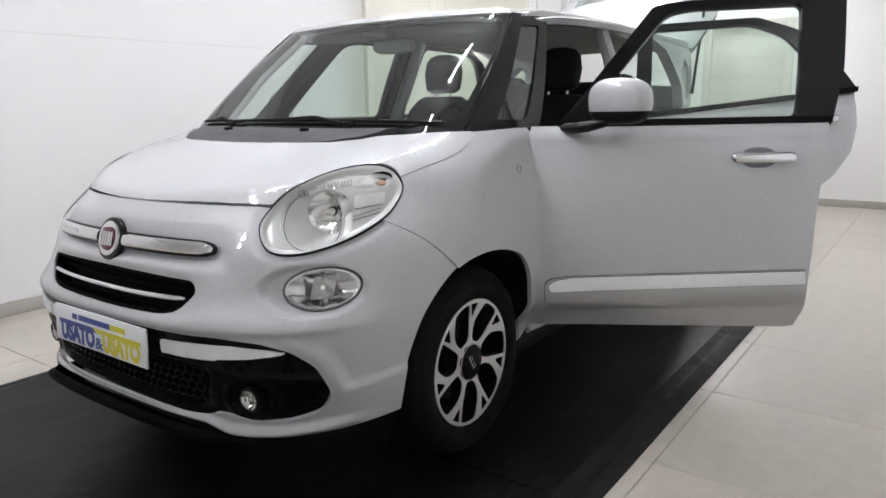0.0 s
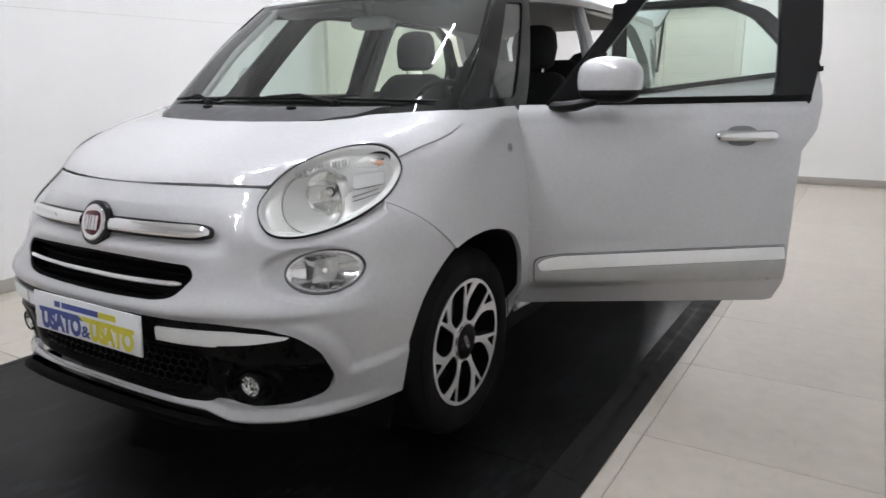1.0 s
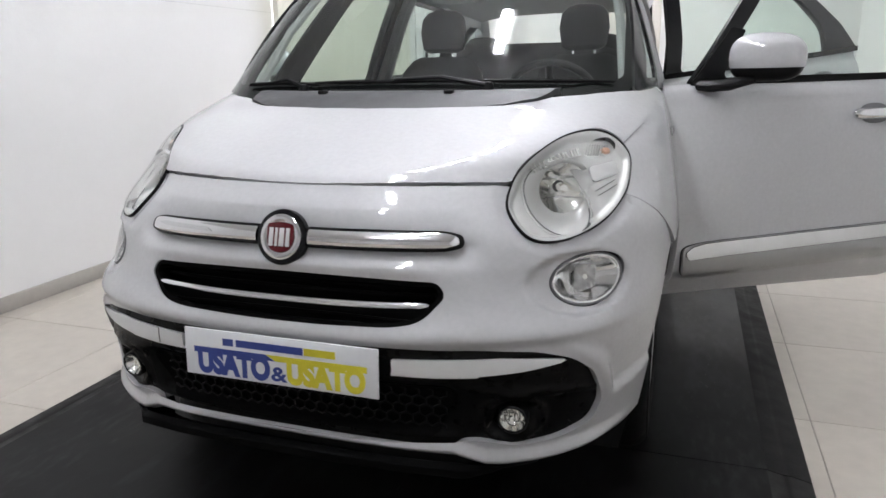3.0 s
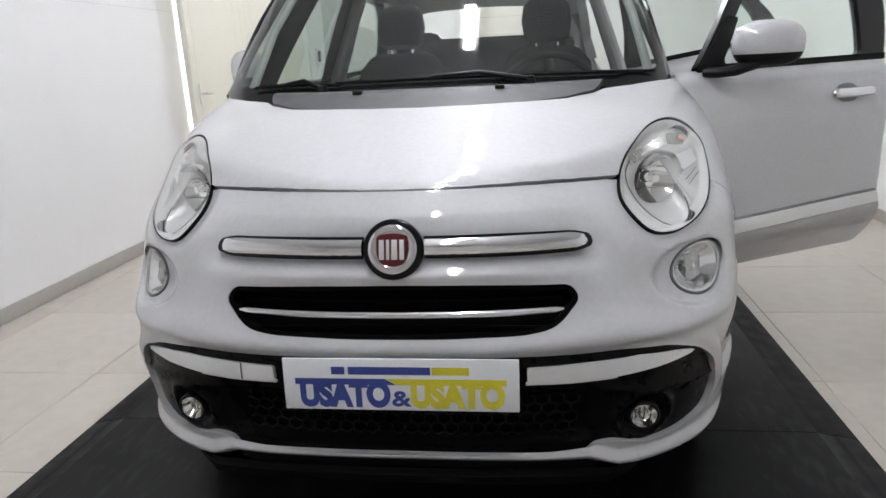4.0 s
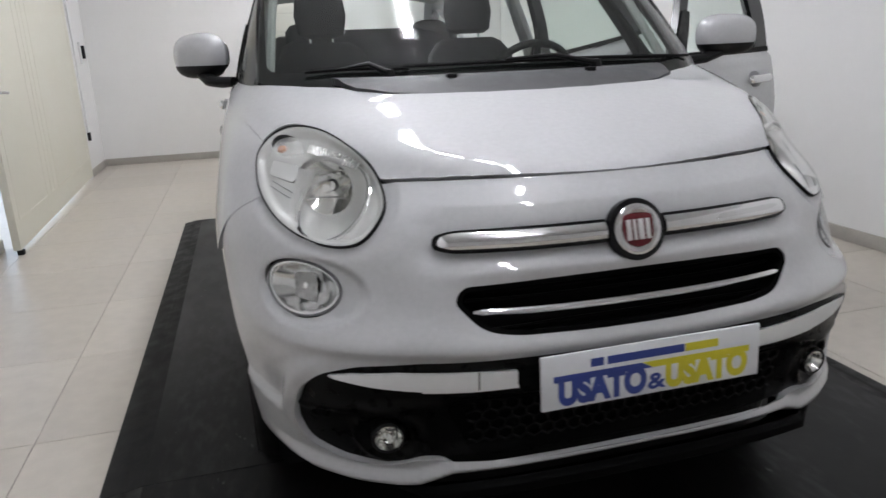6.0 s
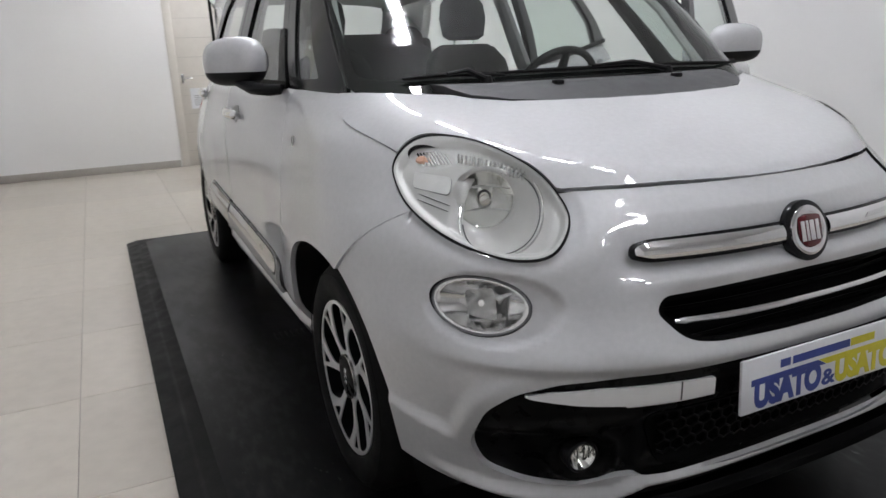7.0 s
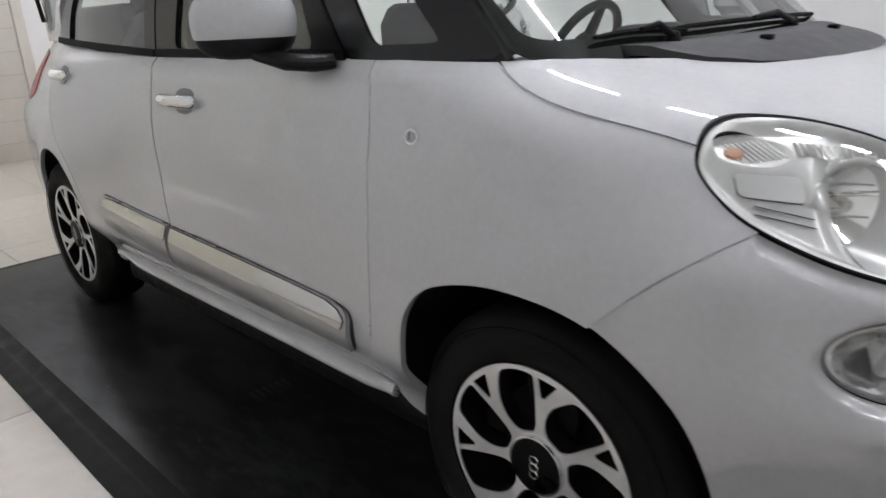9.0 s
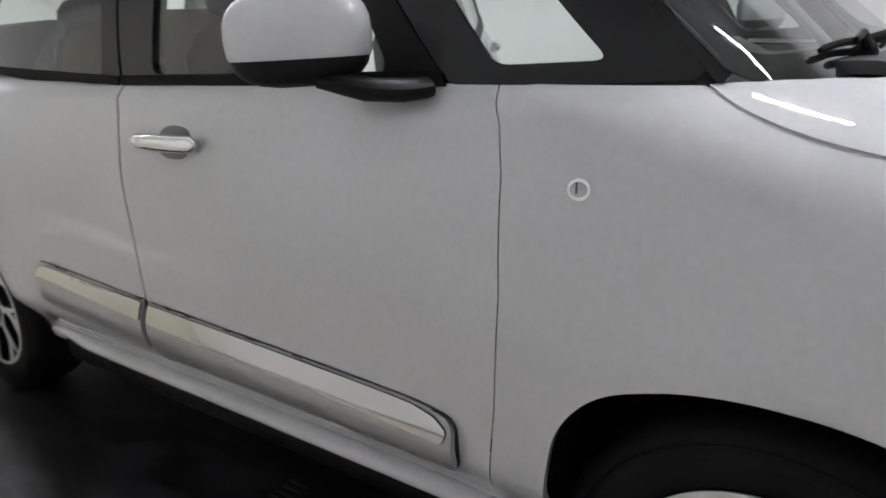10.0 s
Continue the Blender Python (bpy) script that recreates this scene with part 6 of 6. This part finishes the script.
for x in (0.375, -0.375):
    st = seat("front_seat", x, 2.02, 0.255, (x,))
    if x > 0:
        for k in (0, 1, 2):
            part("seat_mark", tube([(x - 0.040 + k * 0.040 + 0.013 * math.cos(q), 2.272, 1.143 + 0.013 * math.sin(q)) for q in np.linspace(0, 2 * math.pi, 14, endpoint=False)], 0.0016, 5, closed=True), DIM_RIB, st, "faint grey ring on the seat")
seat("rear_seat", 0.0, 2.80, 0.62, (-0.38, 0.38), sink=0.115, top=1.325)

part("cabin_floor", box((-0.74, 0.80, 0.292), (0.74, 4.05, 0.34), 0.01), TRIM, car, "dark carpet")
part("parcel_shelf", box((-0.58, 3.05, 1.02), (0.58, 3.70, 1.05), 0.01), TRIM, car, "dark parcel shelf")
for g in (1, -1):
    part("inner_quarter", box((min(g * 0.46, g * 0.56), 3.14, 0.34), (max(g * 0.46, g * 0.56), 3.92, 1.30), 0.03), TRIM, car, "dark boot side")
    part("sun_visor", box((g * 0.36 - 0.19, 1.46, 1.518), (g * 0.36 + 0.19, 1.66, 1.536), 0.008, None), LINER, car, "pale sun visor")
mir = part("rear_view_mirror", loft([((0, 1.455, 1.462), 0.108, 0.026, 3), ((0, 1.470, 1.462), 0.115, 0.033, 3), ((0, 1.492, 1.462), 0.11, 0.031, 3)]), LINER, car, "grey rear-view mirror")
part("mirror_glass", box((-0.10, 1.4925, 1.437), (0.10, 1.4945, 1.487), 0.0), CHROME, mir, "mirror glass")
part("mirror_stalk", tube([(0, 1.46, 1.49), (0, 1.43, 1.555)], [0.012, 0.03], 10), TRIM_GREY, mir, "stalk")
part("console", box((-0.10, 1.40, 0.34), (0.10, 2.1, 0.62), 0.03), TRIM, car, "dark centre console")
part("gear_knob", tube([(0, 1.55, 0.60), (0, 1.54, 0.74), (0, 1.54, 0.80)], [0.012, 0.014, 0.026], 10), BLACK, car, "gear knob")

# raised tailgate
gate_m = Matrix.Translation((0, 3.86, 1.615)) @ pose(0, 0, 0, 38, 0, 0)


def tail(x, v):
    x, v = np.broadcast_arrays(np.asarray(x, float), np.asarray(v, float))
    return np.stack([x, v, 0.03 * np.sin(np.pi * np.clip(v / 1.05, 0, 1)) - 0.11 * (np.abs(x) / 0.62) ** 3], -1)


go = rounded(np.array([(-0.60, 0.0), (0.60, 0.0), (0.66, 0.45), (0.60, 1.0), (-0.60, 1.0), (-0.66, 0.45)]), 0.06)
gp = rounded(np.array([(-0.48, 0.52), (0.48, 0.52), (0.46, 0.86), (-0.46, 0.86)]), 0.06)
tg = panel("tailgate", dense(go, 0.05), [gp], 0.05, tail, SILVER, car, "raised silver tailgate", flange=0.05)
tg.matrix_basis = gate_m
panel("rear_window", gp, [], 0.08, tail, PANE, tg, "rear window", flange=0, offset=-0.01)
panel("tailgate_lining", grow(dense(go, 0.05), -0.02), [grow(gp, 0.01)], 0.06, lambda x, v: tail(x, v) - np.array([0, 0, 0.06]), TRIM, tg, "dark tailgate lining", flange=0)
for g in (1, -1):
    a = gate_m @ Vector((g * 0.58, 0.40, -0.05))
    part("gas_strut", tube([(g * 0.62, 3.90, 1.25), tuple(a)], 0.010, 8), BLACK, car, "black gas strut")

# ---- floor tiles, each a piece of the floor ----
TILE = 0.739
tile_mat = mat("stone_tile", (0.52, 0.475, 0.415), 0.34, grain=(14, 0.10), bump=0.0002, wear=0.05)
nt = tile_mat.node_tree
info, rng, mul = nt.nodes.new("ShaderNodeObjectInfo"), nt.nodes.new("ShaderNodeMapRange"), nt.nodes.new("ShaderNodeVectorMath")
rng.inputs["To Min"].default_value, rng.inputs["To Max"].default_value = 0.94, 1.05
mul.operation = "SCALE"
src = nt.nodes["Principled BSDF"].inputs["Base Color"].links[0].from_socket
nt.links.new(info.outputs["Random"], rng.inputs["Value"])
nt.links.new(src, mul.inputs[0])
nt.links.new(rng.outputs[0], mul.inputs["Scale"])
nt.links.new(mul.outputs[0], nt.nodes["Principled BSDF"].inputs["Base Color"])
dusty(tile_mat, 2.6, 0.27, 0.50, (0.46, 0.415, 0.36))
dusty(tile_mat, 6.0, 0.43, 0.52, (0.16, 0.14, 0.12))
tb = box((0.0015, 0.0015, -0.012), (TILE - 0.0015, TILE - 0.0015, 0), 0.0012, seg=1)
tile_mesh = bpy.data.meshes.new("tile")
tb.to_mesh(tile_mesh)
tb.free()
tile_mesh.materials.append(tile_mat)
floor_ob = bpy.data.objects["floor"]
for i in range(-6, 2):
    for j in range(-9, 10):
        x0, y0 = 1.375 + i * TILE, 1.17 + j * TILE
        if x0 + TILE < XL - 0.1 or x0 > XR + 0.1 or y0 + TILE < YF - 0.1 or y0 > YB + 0.1:
            continue
        if MX0 < x0 < MX1 - TILE and MY0 < y0 < MY1 - TILE:
            continue
        ob = new("tile", tile_mesh)
        ob.parent = floor_ob
        ob.location = (x0, y0, FLOOR)
